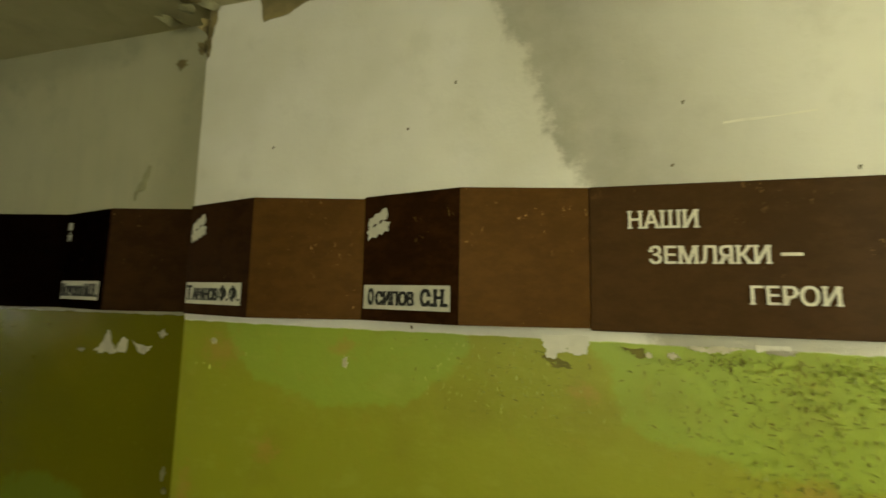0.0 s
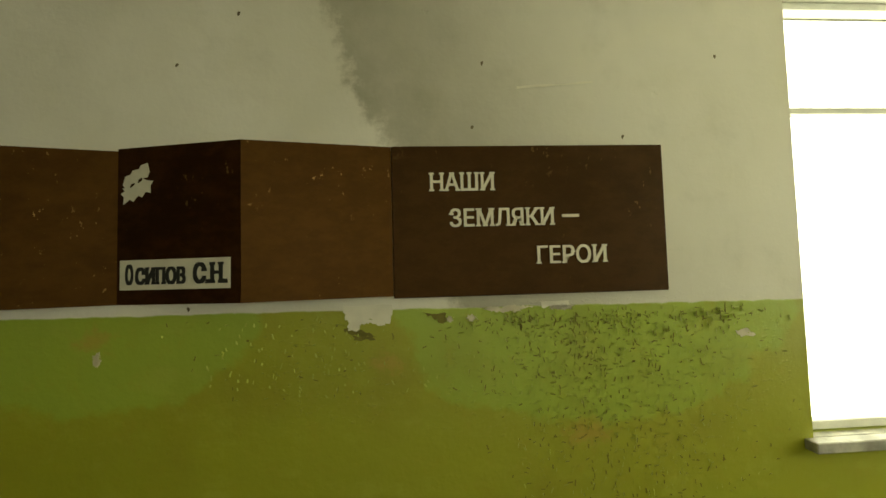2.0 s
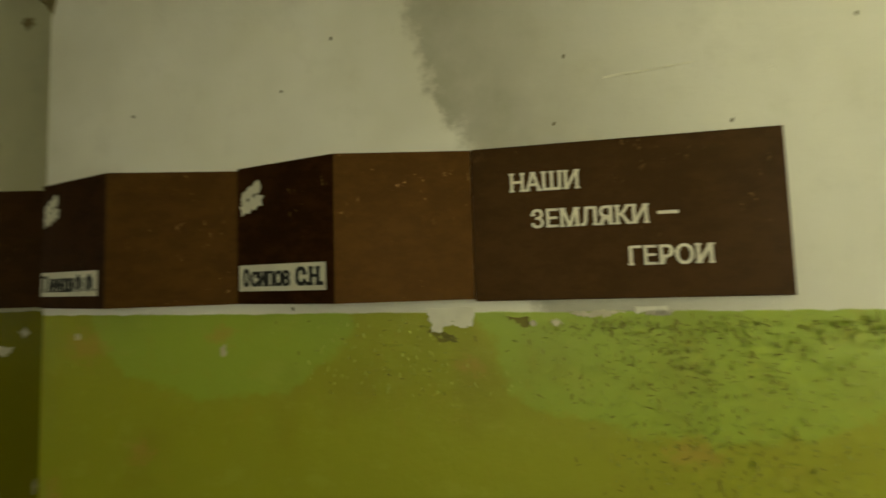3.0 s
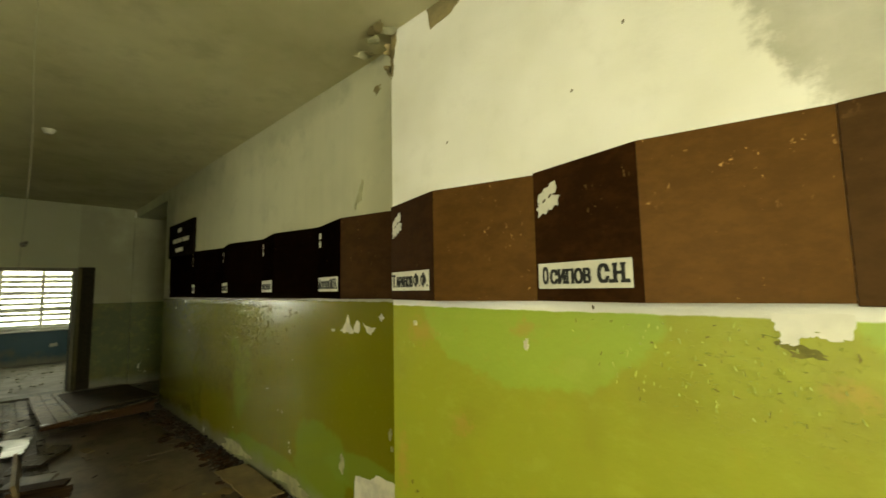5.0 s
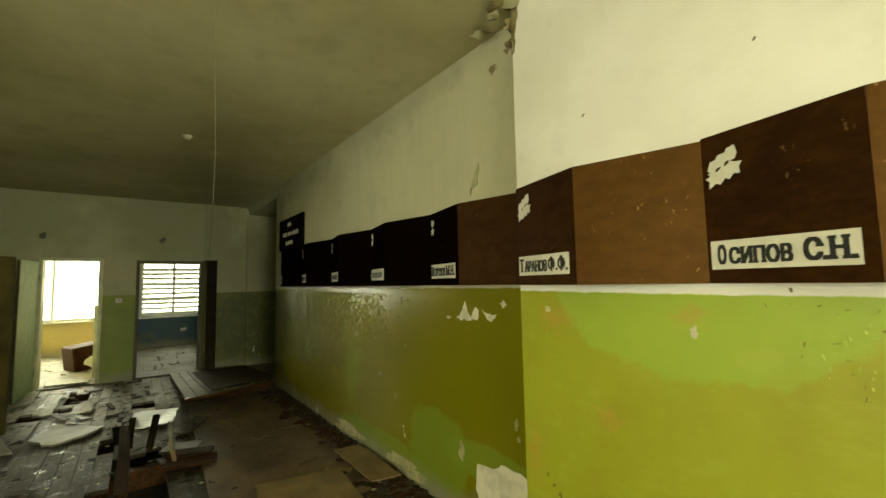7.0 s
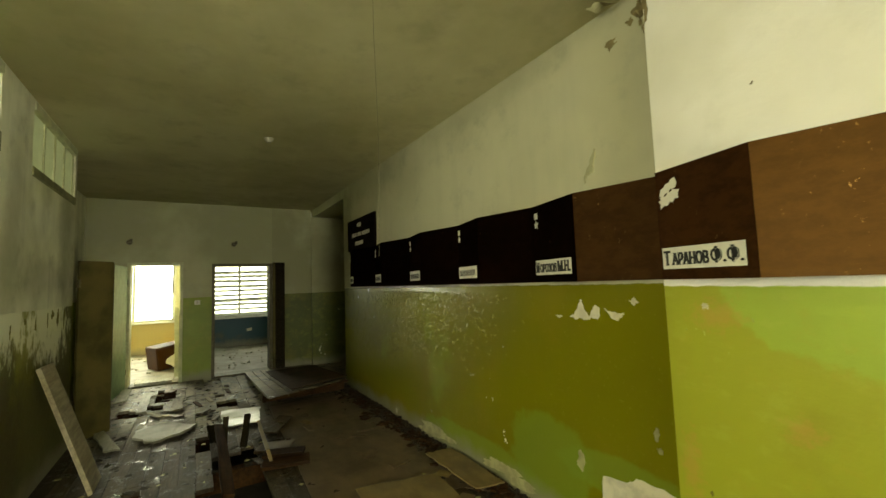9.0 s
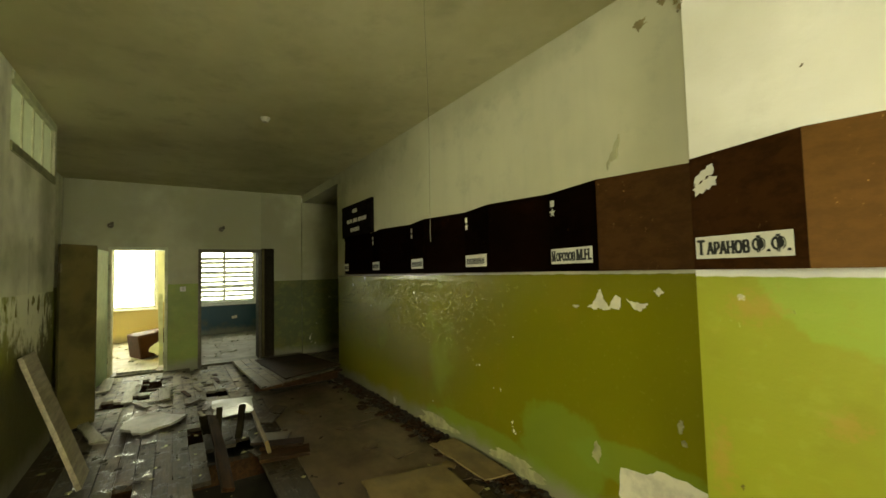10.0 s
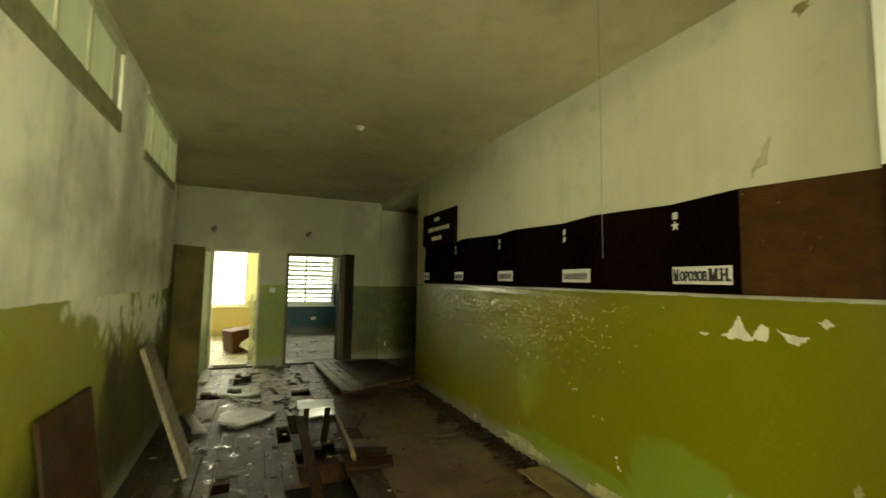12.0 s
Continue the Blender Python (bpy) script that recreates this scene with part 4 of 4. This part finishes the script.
ob = part("scuff", on_wall(outline([(-0.14, -0.012), (0.16, 0.012), (0.16, 0.018), (-0.13, -0.004)], 5, 0.004, 3), 0.001), M_PLATE, m=pose(1.66, 0, 2.35))
tagged(ob, "pale scuff on the whitewash", "scuff", "", "structure")

# ---- small fixtures ----
lamp = thing("ceiling_lamp_holder", "white bakelite lamp holder on the ceiling without a bulb", "lamp holder", pose(-4.28, -1.33, H))
bm = bmesh.new()
bmesh.ops.create_cone(bm, cap_ends=True, segments=20, radius1=0.042, radius2=0.052, depth=0.025, matrix=Matrix.Translation((0, 0, -0.0125)))
part("base", bm, M_LAMP, lamp)
bm = bmesh.new()
bmesh.ops.create_cone(bm, cap_ends=True, segments=16, radius1=0.03, radius2=0.034, depth=0.018, matrix=Matrix.Translation((0, 0, -0.034)))
part("socket", bm, M_LAMP, lamp)
for y, z in ((-2.96, 2.46), (-1.36, 2.45)):
    k = thing("wall_bracket", "small dark broken fitting on the wall over a doorway", "bracket", pose(END, y, z), "fittings over the doorways")
    bm = bmesh.new()
    bmesh.ops.create_cone(bm, cap_ends=True, segments=12, radius1=0.045, radius2=0.035, depth=0.03, matrix=Matrix.Rotation(radians(90), 4, "Y") @ Matrix.Translation((0, 0, 0.015)))
    part("base", bm, M_DARKTRIM, k)
    part("stub", boxes((0.03, 0.10, -0.012, 0.012, -0.01, 0.012), (0.07, 0.10, 0.012, 0.05, -0.006, 0.05)), M_DARKTRIM, k)
sw = thing("light_switch", "white light switch on the green pier between the doorways", "switch", pose(END, -1.95, 1.38))
part("plate", boxes((0, 0.018, -0.045, 0.045, -0.04, 0.04), bevel=0.006), M_PLATE, sw)
part("rocker", boxes((0.018, 0.027, -0.014, 0.014, -0.022, 0.022), bevel=0.003), M_LAMP, sw)
cu = bpy.data.curves.new("cord", "CURVE")
cu.dimensions, cu.bevel_depth, cu.bevel_resolution = "3D", 0.0006, 1
sp = cu.splines.new("POLY")
sp.points.add(15)
for k in range(16):
    sp.points[k].co = (0.010 * math.sin(k * 0.45), 0.006 * math.sin(k * 0.7), -1.515 * k / 15, 1)
cu.materials.append(M_STRING)
cord = tagged(new("hanging_cord", cu), "thin pale cord hanging from the ceiling", "cord")
cord.matrix_basis = pose(-0.815, -1.514, H)

# flaking paint on the near wall's dado
def flakes(seed, count, dark):
    rnd2 = random.Random(seed)
    verts, faces = [], []
    for _ in range(count):
        c = rnd2.random()
        if c < 0.13:
            x, z = rnd2.choice((rnd2.gauss(1.50, 0.09), rnd2.gauss(1.82, 0.07), rnd2.gauss(2.28, 0.09))), rnd2.gauss(1.465, 0.022)
        elif c < 0.50:
            x, z = rnd2.gauss(1.80, 0.30), 1.48 - abs(rnd2.gauss(0, 0.20))
        elif c < 0.86:
            x, z = rnd2.gauss(1.88, 0.28), rnd2.uniform(0.45, 1.15)
        elif c < 0.88:
            x, z = rnd2.gauss(-0.60, 0.14), rnd2.uniform(0.85, 1.42)
            if x < -0.84:
                continue
        else:
            x, z = rnd2.choice((rnd2.gauss(0.85, 0.12), rnd2.gauss(0.60, 0.14))), rnd2.uniform(1.22, 1.50)
        if z > 1.50 or not -0.84 < x < 2.58 or (z < 1.2 and x < 1.30 + 0.3 * rnd2.random()):
            continue
        if dark and x < 1.15 and rnd2.random() < 0.75:
            continue
        a = rnd2.choice((0, math.pi / 2, math.pi / 2)) + rnd2.gauss(0, 0.3)
        L, W = rnd2.uniform(0.003, 0.007) + 0.006 * rnd2.random() ** 3, rnd2.uniform(0.0010, 0.0024)
        k = len(verts)
        lift = rnd2.uniform(0.002, 0.005) * (not dark)
        shift = 0.0 if dark else 1.5 * W
        y = -0.0011 if dark else -0.0014
        for u, v, up in ((-L, -W, 0), (L * 0.8, -W * 0.7, 0), (L, W, 1), (-L * 0.7, W * 1.2, 1)):
            px, pz = u * math.cos(a) - v * math.sin(a), u * math.sin(a) + v * math.cos(a)
            verts.append((x + px - shift, y - lift * up, z + pz + shift * 0.6))
            verts.append((x + px - shift, y - lift * up - 0.0006, z + pz + shift * 0.6))
        faces += [(k, k + 2, k + 4, k + 6), (k + 7, k + 5, k + 3, k + 1), (k, k + 1, k + 3, k + 2), (k + 2, k + 3, k + 5, k + 4), (k + 4, k + 5, k + 7, k + 6), (k + 6, k + 7, k + 1, k)]
    me = bpy.data.meshes.new("flakes")
    me.from_pydata(verts, [], faces)
    return me


for name, dark, mat, lab in (("paint_scars", True, M_SCAR_SHADE, "dark scars and painted shadows beside flaking green paint"), ("paint_flakes", False, M_FLAKE, "curling flakes of green oil paint on the wall")):
    me = flakes(17, 1050, dark)
    me.materials.append(mat)
    tagged(new(name, me), lab, "flaking paint", "", "stuff")

# blistered oil paint on the far wall's dado
rnd = random.Random(29)
verts, faces = [], []
for _ in range(2600):
    x, z = rnd.gauss(-3.85, 0.60), 1.50 - abs(rnd.gauss(0, 0.26))
    if not -6.2 < x < -1.9 or z < 0.3:
        continue
    k, n = len(verts), 6
    w, h, d = rnd.uniform(0.005, 0.013), rnd.uniform(0.006, 0.020), rnd.uniform(0.003, 0.008)
    for i in range(n):
        r = rnd.uniform(0.7, 1.15)
        verts.append((x + w * r * math.cos(2 * math.pi * i / n), STEP - 0.0004, z + h * r * math.sin(2 * math.pi * i / n)))
    verts.append((x + rnd.uniform(-0.3, 0.3) * w, STEP - d, z - rnd.uniform(0.0, 0.45) * h))
    faces += [(k + i, k + (i + 1) % n, k + n) for i in range(n)]
me = bpy.data.meshes.new("paint_blisters")
me.from_pydata(verts, [], faces)
me.materials.append(M_FAR)
tagged(new("paint_blisters", me), "small blisters in the glossy olive oil paint", "blistered paint", "", "stuff")

# paint left standing on the worn band of the left wall
for i, (x, z, w, h) in enumerate(((-5.0, 1.39, 0.03, 0.07), (-4.83, 1.42, 0.04, 0.03), (-5.22, 1.36, 0.020, 0.09), (-4.68, 1.37, 0.012, 0.05), (-4.35, 1.36, 0.014, 0.05), (-4.1, 1.40, 0.02, 0.02), (-3.8, 1.35, 0.010, 0.04))):
    ob = part("paint_scar", on_wall(outline(blob(w, h, 170 + i, 20, 0.5), 3, 0.004, i), 0.003), M_SCAR_SHADE, m=pose(x, LEFT, z, 0, 0, 180))
    tagged(ob, "dark scrap of paint left on the worn wall", "wall damage", "", "structure")

# ---- loose things on the floor ----
def board(name, label, category, a, size, turn, mat, tilt=0.0, roll=0.0, seed=1, group=""):
    """A loose board: a is its lower end's middle, size its length, width and thickness."""
    L, W, t = size
    bm = slab(outline([(0, -W / 2), (L, -W / 2), (L, W / 2), (0, W / 2)], 4, 0.006, seed), 0, t)
    ob = part(name, bm, mat, m=Matrix.Translation(a) @ pose(0, 0, 0, 0, 0, turn) @ pose(0, 0, 0, 0, -tilt, 0) @ pose(0, 0, 0, roll, 0, 0))
    return tagged(ob, label, category, group)


def leaning(name, label, category, x0, x1, foot_y, top_y, height, t, mat, slope=0.0):
    """A board leaning on the left wall; slope shifts its top along x."""
    bm = bmesh.new()
    q = [(x0, foot_y, 0), (x1, foot_y, 0), (x1 + slope, top_y, height), (x0 + slope, top_y, height)]
    f = bm.faces.new([bm.verts.new(p) for p in q])
    r = bmesh.ops.extrude_face_region(bm, geom=[f])
    nrm = (Vector(q[1]) - Vector(q[0])).cross(Vector(q[3]) - Vector(q[0])).normalized() * t
    bmesh.ops.translate(bm, verts=[v for v in r["geom"] if isinstance(v, bmesh.types.BMVert)], vec=nrm if nrm.y > 0 else -nrm)
    bmesh.ops.bevel(bm, geom=bm.edges[:], offset=0.003, segments=1, affect="EDGES")
    return tagged(part(name, bm, mat), label, category)


leaning("leaning_plank", "long weathered grey-brown plank leaning against the wall", "plank", -4.40, -4.05, -2.70, -3.09, 1.0, 0.035, M_GREYPLANK, -0.22)
leaning("hardboard_sheet", "dark brown hardboard sheet leaning against the green wall", "panel", -3.15, -2.50, -2.96, -3.095, 0.97, 0.02, M_REDBOARD, 0.0)

# heap of broken timber over a hole in the floor
HEAP = "broken timber in the heap"
for i, (a, size, turn, tilt, roll, mat, lab) in enumerate((
        ((-3.30, -1.76, 0.03), (1.45, 0.085, 0.028), 180, 5, 10, M_BROKEN, "long reddish broken floor plank propped on the heap"),
        ((-3.78, -1.41, 0.075), (0.95, 0.15, 0.030), 178, 0, 76, M_RAW, "tan plank standing on its edge in the heap"),
        ((-3.78, -1.46, 0.012), (0.40, 0.18, 0.030), 78, 0, 2, M_BROKEN, "short red-brown board lying across the heap"),
        ((-3.98, -1.42, 0.030), (0.36, 0.17, 0.030), 70, 0, -3, M_BROKEN, "short red-brown board lying across the heap"),
        ((-4.22, -1.44, 0.020), (0.32, 0.20, 0.025), 60, 2, 3, M_FIBRE, "torn piece of dark brown board"),
        ((-4.55, -1.72, 0.0), (0.30, 0.055, 0.03), 172, 55, 10, M_DARKLEAF, "splintered dark timber stub sticking up"),
        ((-4.42, -1.55, 0.0), (0.32, 0.060, 0.03), 160, 58, -15, M_DARKLEAF, "splintered dark timber stub sticking up"),
        ((-4.75, -1.80, 0.0), (0.20, 0.09, 0.03), 190, 40, 10, M_DARKLEAF, "splintered dark timber stub sticking up"),
        ((-4.65, -1.28, 0.012), (0.50, 0.16, 0.02), 150, 2, 4, M_PLANK, "torn piece of grey board"),
        ((-2.6, -2.02, 0.0), (1.1, 0.14, 0.028), 182, 1, 3, M_PLANK, "loose grey floor plank"))):
    board("broken_plank", lab, "plank", a, size, turn, mat, tilt, roll, 70 + i, HEAP)

# sheets of hardboard and card on the floor
def sheet(name, label, category, pts, z, t, mat, seed, rough=0.012, lift=None, group=""):
    return tagged(part(name, slab(outline(pts, 7, rough, seed), z, z + t, lift), mat), label, category, group)


bend = lambda x, y: 0.17 * max(0.0, min(1.0, (x + 8.2) / 2.7)) ** 1.15
raised = thing("raised_floor_section", "lifted section of floor boards under a torn brown sheet", "floor section", pose(0, 0, 0))


def bent_strip(x0, x1, y0, y1, z, t, skew, segs=9):
    """A long strip along x that follows the lifted floor."""
    bm, rows = bmesh.new(), []
    for i in range(segs + 1):
        x = x0 + (x1 - x0) * i / segs
        rows.append([bm.verts.new((x + skew * k * i / segs, (y0, y1)[k], z + bend(x, (y0, y1)[k]) + dz)) for dz in (0, t) for k in (0, 1)])
    for a, b in zip(rows, rows[1:]):
        for p, q in ((0, 1), (1, 3), (3, 2), (2, 0)):
            bm.faces.new((a[p], a[q], b[q], b[p]))
    bm.faces.new([rows[0][k] for k in (0, 1, 3, 2)])
    bm.faces.new([rows[-1][k] for k in (0, 2, 3, 1)])
    return bm


rnd = random.Random(5)
for k in range(9):
    y = -1.18 + k * 0.132
    part("plank", bent_strip(-8.30, -5.34 - 0.065 * k + rnd.uniform(-0.05, 0.03), y, y + 0.120, 0.012 + rnd.uniform(0, 0.008), 0.034, -0.02), M_PLANK, raised)
part("covering_sheet", bent_strip(-8.0, -5.60, -0.86, 0.02, 0.058, 0.008, -0.36), M_REDBOARD, raised, "torn brown covering sheet")
part("edge_batten", boxes((-6.12, -6.06, -1.16, 0.0, 0.0, 0.148)), M_BROKEN, raised, "dark batten under the lifted boards", pose(0, 0, 0))
part("edge_lip", slab(outline([(0, 0), (1.28, 0), (1.28, 0.030), (0, 0.030)], 12, 0.009, 55), 0, 0.030), M_BROKEN, raised, "reddish torn front edge", pose(-5.30, -1.19, 0.190, 0, 1.3, 113.5))
sheet("floor_sheet", "brown worn floor sheet covered in dust", "floor sheet", [(-5.75, -1.12), (-2.60, -1.22), (-2.45, -0.10), (-5.85, -0.05)], 0.004, 0.006, M_FIBRE, 81, group="brown floor sheets")
sheet("floor_sheet", "brown worn floor sheet covered in dust", "floor sheet", [(-2.55, -1.20), (-0.6, -1.25), (-0.6, -0.35), (-2.44, -0.30)], 0.004, 0.006, M_FIBRE, 82, group="brown floor sheets")
sheet("hardboard_offcut", "pale yellowish hardboard offcut on the floor", "hardboard", [(-2.85, -0.92), (-2.72, -0.28), (-1.95, -0.36), (-2.05, -1.0)], 0.03, 0.012, M_RAW, 83)
sheet("hardboard_offcut", "pale brown hardboard offcut by the wall", "hardboard", [(-3.07, -0.19), (-3.05, 0.06), (-2.25, 0.05), (-2.3, -0.18)], 0.05, 0.012, M_RAW, 84)
sheet("plastic_sheet", "shiny wet white plastic sheet on the floor", "plastic sheet", [(-5.85, -1.68), (-5.80, -1.22), (-5.12, -1.33), (-5.2, -1.70)], 0.012, 0.012, M_SHINY, 85, 0.02, lambda x, y: 0.012 * math.sin(7 * x + 5 * y))
sheet("card_sheet", "crumpled pale grey card lying on the boards", "card", [(-5.60, -2.55), (-5.75, -2.3), (-5.5, -1.95), (-5.3, -2.05), (-5.12, -2.35), (-5.3, -2.55)], 0.012, 0.025, M_PAPER, 86, 0.02, lambda x, y: 0.015 * math.sin(6 * x + 9 * y))
sheet("loose_board", "pale loose board lying in the doorway", "board", [(-8.9, -2.86), (-8.75, -2.30), (-8.45, -2.32), (-8.5, -2.86)], 0.03, 0.02, M_GREYBOARD, 88)
sheet("loose_board", "pale worn board lying beside the doorway", "board", [(-8.30, -2.99), (-8.28, -2.86), (-7.35, -2.84), (-7.32, -2.97)], 0.010, 0.02, M_GREYBOARD, 92)
sheet("loose_board", "short pale board lying on broken floor boards", "board", [(-7.0, -2.26), (-7.0, -2.13), (-6.35, -2.11), (-6.33, -2.24)], 0.010, 0.02, M_GREYPLANK, 93)
sheet("loose_board", "long grey-brown board lying beside crumpled card", "board", [(-5.9, -2.98), (-5.85, -2.86), (-5.05, -2.62), (-5.08, -2.76)], 0.016, 0.02, M_GREYBOARD, 94)
sheet("loose_board", "pale board on the floor near the doorway", "board", [(-7.75, -2.66), (-7.75, -2.54), (-6.5, -2.52), (-6.5, -2.64)], 0.008, 0.02, M_GREYBOARD, 89)

rnd = random.Random(33)
for k in range(24):
    x, y = rnd.uniform(-7.9, -5.2), rnd.uniform(-2.95, -1.3)
    if k > 19:
        x, y = rnd.uniform(-5.0, -4.0), rnd.uniform(-1.5, -1.2)
    L, W = rnd.uniform(0.10, 0.34), rnd.uniform(0.03, 0.09)
    board("board_fragment", "broken fragment of grey floor board", "plank", (x, y, rnd.uniform(0.002, 0.010)), (L, W, rnd.uniform(0.006, 0.014)), rnd.choice((0, 90, 180)) + rnd.gauss(0, 22),
          rnd.choice((M_PLANK, M_PLANK, M_GREYPLANK, M_FIBRE, M_BROKEN)), rnd.uniform(0, 2.5), rnd.uniform(-3, 3), 200 + k, "broken floor board fragments")
for k in range(26):
    x, y = rnd.uniform(-5.6, -1.2), rnd.uniform(-0.9, 0.0)
    board("board_fragment", "small dusty scrap of brown hardboard on the floor", "hardboard", (x, y, 0.012), (rnd.uniform(0.06, 0.22), rnd.uniform(0.04, 0.10), 0.008), rnd.uniform(0, 360), rnd.choice((M_FIBRE, M_FIBRE, M_RAW)), rnd.uniform(0, 4), 0, 300 + k, "scraps by the wall")
board("leaning_board", "pale board leaning beside the doorway inside a room", "board", (-9.05, -2.27, 0.0), (1.3, 0.07, 0.02), 185, M_TRIM, 80, 0, 401)

cab = thing("overturned_cabinet", "brown overturned cabinet lying on a room's floor", "cabinet", pose(-10.28, -2.44, 0.035, 7, 0, 24))
part("body", boxes((-0.26, 0.26, -0.30, 0.30, 0, 0.46), bevel=0.012), M_BOX, cab)
part("door", boxes((0.262, 0.282, -0.28, 0.28, 0.03, 0.43), bevel=0.003), M_BOX, cab)
bm = slab(outline(blob(0.15, 0.12, 91, 16, 0.2), 3, 0.01, 91), 0, 0.015, lambda x, y: 0.05 * math.sin(5 * x) + 0.04 * math.sin(8 * y))
tagged(part("white_sack", bm, M_PLATE, m=pose(-9.86, -2.33, 0.20, 70, 0, 82)), "crumpled white sack leaning on the cabinet", "sack")
tagged(part("paper_scrap", boxes((0, 0.006, -0.07, 0.07, -0.04, 0.04)), M_PLATE, m=pose(BX, -0.62, 0.42, 8, 0, 0)), "small white paper scrap on the blue wall", "paper")


def chunks(count, place, size, seed, flat=1.0):
    """Many small uneven lumps in one mesh."""
    rnd2 = random.Random(seed)
    verts, faces = [], []
    for _ in range(count):
        x, y, z = place(rnd2)
        s = size(rnd2)
        k = len(verts)
        a = rnd2.uniform(0, 6.3)
        pts = []
        for sx, sy, sz in ((-1, -1, 0), (1, -1, 0), (1, 1, 0), (-1, 1, 0), (-0.7, -0.8, 1), (0.8, -0.6, 1), (0.6, 0.7, 1), (-0.8, 0.7, 1)):
            px, py = sx * s * rnd2.uniform(0.6, 1.2), sy * s * rnd2.uniform(0.4, 1.0)
            pts.append((x + px * math.cos(a) - py * math.sin(a), y + px * math.sin(a) + py * math.cos(a), z + sz * s * flat * rnd2.uniform(0.3, 0.9)))
        verts += pts
        faces += [tuple(k + i for i in f) for f in ((0, 3, 2, 1), (4, 5, 6, 7), (0, 1, 5, 4), (1, 2, 6, 5), (2, 3, 7, 6), (3, 0, 4, 7))]
    me = bpy.data.meshes.new("rubble")
    me.from_pydata(verts, [], faces)
    return me


def litter(name, label, me, mat):
    me.materials.append(mat)
    return tagged(new(name, me), label, "rubble", "", "stuff")


litter("rubble", "crumbled plaster and dirt along the foot of the wall", chunks(3200, lambda r: (r.uniform(-6.3, -0.9), STEP - 0.01 - abs(r.gauss(0, 0.11)), r.uniform(-0.01, 0.02)), lambda r: 0.004 + 0.034 * r.random() ** 2.5, 5, 0.7), M_RUBBLE)
litter("splinters", "dark splintered strips and lifted scraps at the wall's foot", chunks(260, lambda r: (r.uniform(-5.8, -1.0), STEP - 0.05 - abs(r.gauss(0, 0.10)), 0.015), lambda r: r.uniform(0.025, 0.060), 15, 0.45), M_BROKEN)
litter("plaster_crumbs", "pale plaster crumbs scattered on the floor", chunks(420, lambda r: (r.uniform(-8.2, -1.0), r.uniform(-3.0, 0.0), 0.004), lambda r: 0.004 + 0.022 * r.random() ** 3, 6, 0.35), M_FADED)
litter("dirt", "dark lumps of dirt and splinters on the floor", chunks(900, lambda r: (r.uniform(-8.3, -0.5), r.uniform(-3.0, 0.0), 0.002), lambda r: 0.004 + 0.04 * r.random() ** 3, 7, 0.3), M_RUBBLE)

litter("room_litter", "pale rubbish and plaster scattered on the far rooms' floors", chunks(170, lambda r: (r.uniform(-12.9, -8.8), r.choice((r.uniform(-1.85, 0.05), r.uniform(-4.5, -2.05))), -0.006), lambda r: r.uniform(0.008, 0.035), 9), M_GREYBOARD)
litter("room_dirt", "dark dirt and splinters on the far rooms' floors", chunks(18, lambda r: (r.uniform(-12.9, -8.8), r.choice((r.uniform(-1.85, 0.05), r.uniform(-4.5, -2.05))), -0.006), lambda r: r.uniform(0.006, 0.022), 10), M_RUBBLE)

# ---- floor boards ----
floor = tagged(new("floor"), "worn and broken grey wooden floor boards", "floor", "", "structure")
HOLES = [(-7.97, -7.1, -2.42, -2.24), (-7.05, -6.85, -1.72, -1.56), (-6.55, -6.2, -1.72, -1.48), (-6.9, -6.65, -2.55, -2.38), (-6.75, -6.4, -2.82, -2.62), (-5.0, -4.5, -1.95, -1.82), (-3.95, -3.75, -2.45, -2.3), (-4.35, -2.6, -1.80, -1.40), (-8.35, -8.1, -1.78, -1.60), (-3.6, -3.2, -2.05, -1.9), (-2.9, -2.4, -0.02, 0.12)]
rnd = random.Random(12)
shapes = {}
y, k = LEFT, 0
while y < STEP - 0.02:
    w = 0.128
    y1 = min(y + w, STEP)
    x = END
    while x < WIN - 0.01:
        L = rnd.choice((1.2, 1.6, 2.0, 2.4))
        x1 = min(x + L, WIN)
        cuts = [(x, x1)]
        for hx0, hx1, hy0, hy1 in HOLES:
            if hy0 < (y + y1) / 2 < hy1:
                out = []
                for a, b in cuts:
                    j = rnd.uniform(-0.06, 0.06)
                    if hx1 <= a or hx0 >= b:
                        out.append((a, b))
                    else:
                        out += [c for c in ((a, hx0 + j), (hx1 + j, b)) if c[1] - c[0] > 0.06]
                cuts = out
        for a, b in cuts:
            key = (round(b - a, 1), round(y1 - y, 3), rnd.randrange(2))
            if key not in shapes:
                bm = boxes((0, key[0] - 0.003, 0.0015, key[1] - 0.0015, -0.035, 0), bevel=0.003)
                me = bpy.data.meshes.new("plank")
                bm.to_mesh(me)
                bm.free()
                me.materials.append(M_PLANK)
                shapes[key] = me
            ob = new("plank", shapes[key])
            ob.parent = floor
            ob.matrix_basis = pose(a, y, rnd.uniform(-0.006, 0.0), rnd.uniform(-0.8, 0.8), rnd.uniform(-0.12, 0.12), 0)
        x = x1
    y = y1
for jx in range(11):
    part("joist", boxes((END + 0.3 + jx, END + 0.4 + jx, LEFT, STEP, -0.22, -0.05)), M_BROKEN, floor)
setting("floor_passage", boxes((END - 0.39, -6.3, 0.45, 2.3, -0.22, 0), (END, -5.55, -3.55, LEFT, -0.22, 0), (END - 0.27, END, D1[0], D1[1], -0.06, -0.003), (END - 0.27, END, D2[0], D2[1], -0.06, -0.003), (END, -6.3, STEP, 0.45, -0.22, 0)), M_PLANK, "dirty wooden floor of the passage")
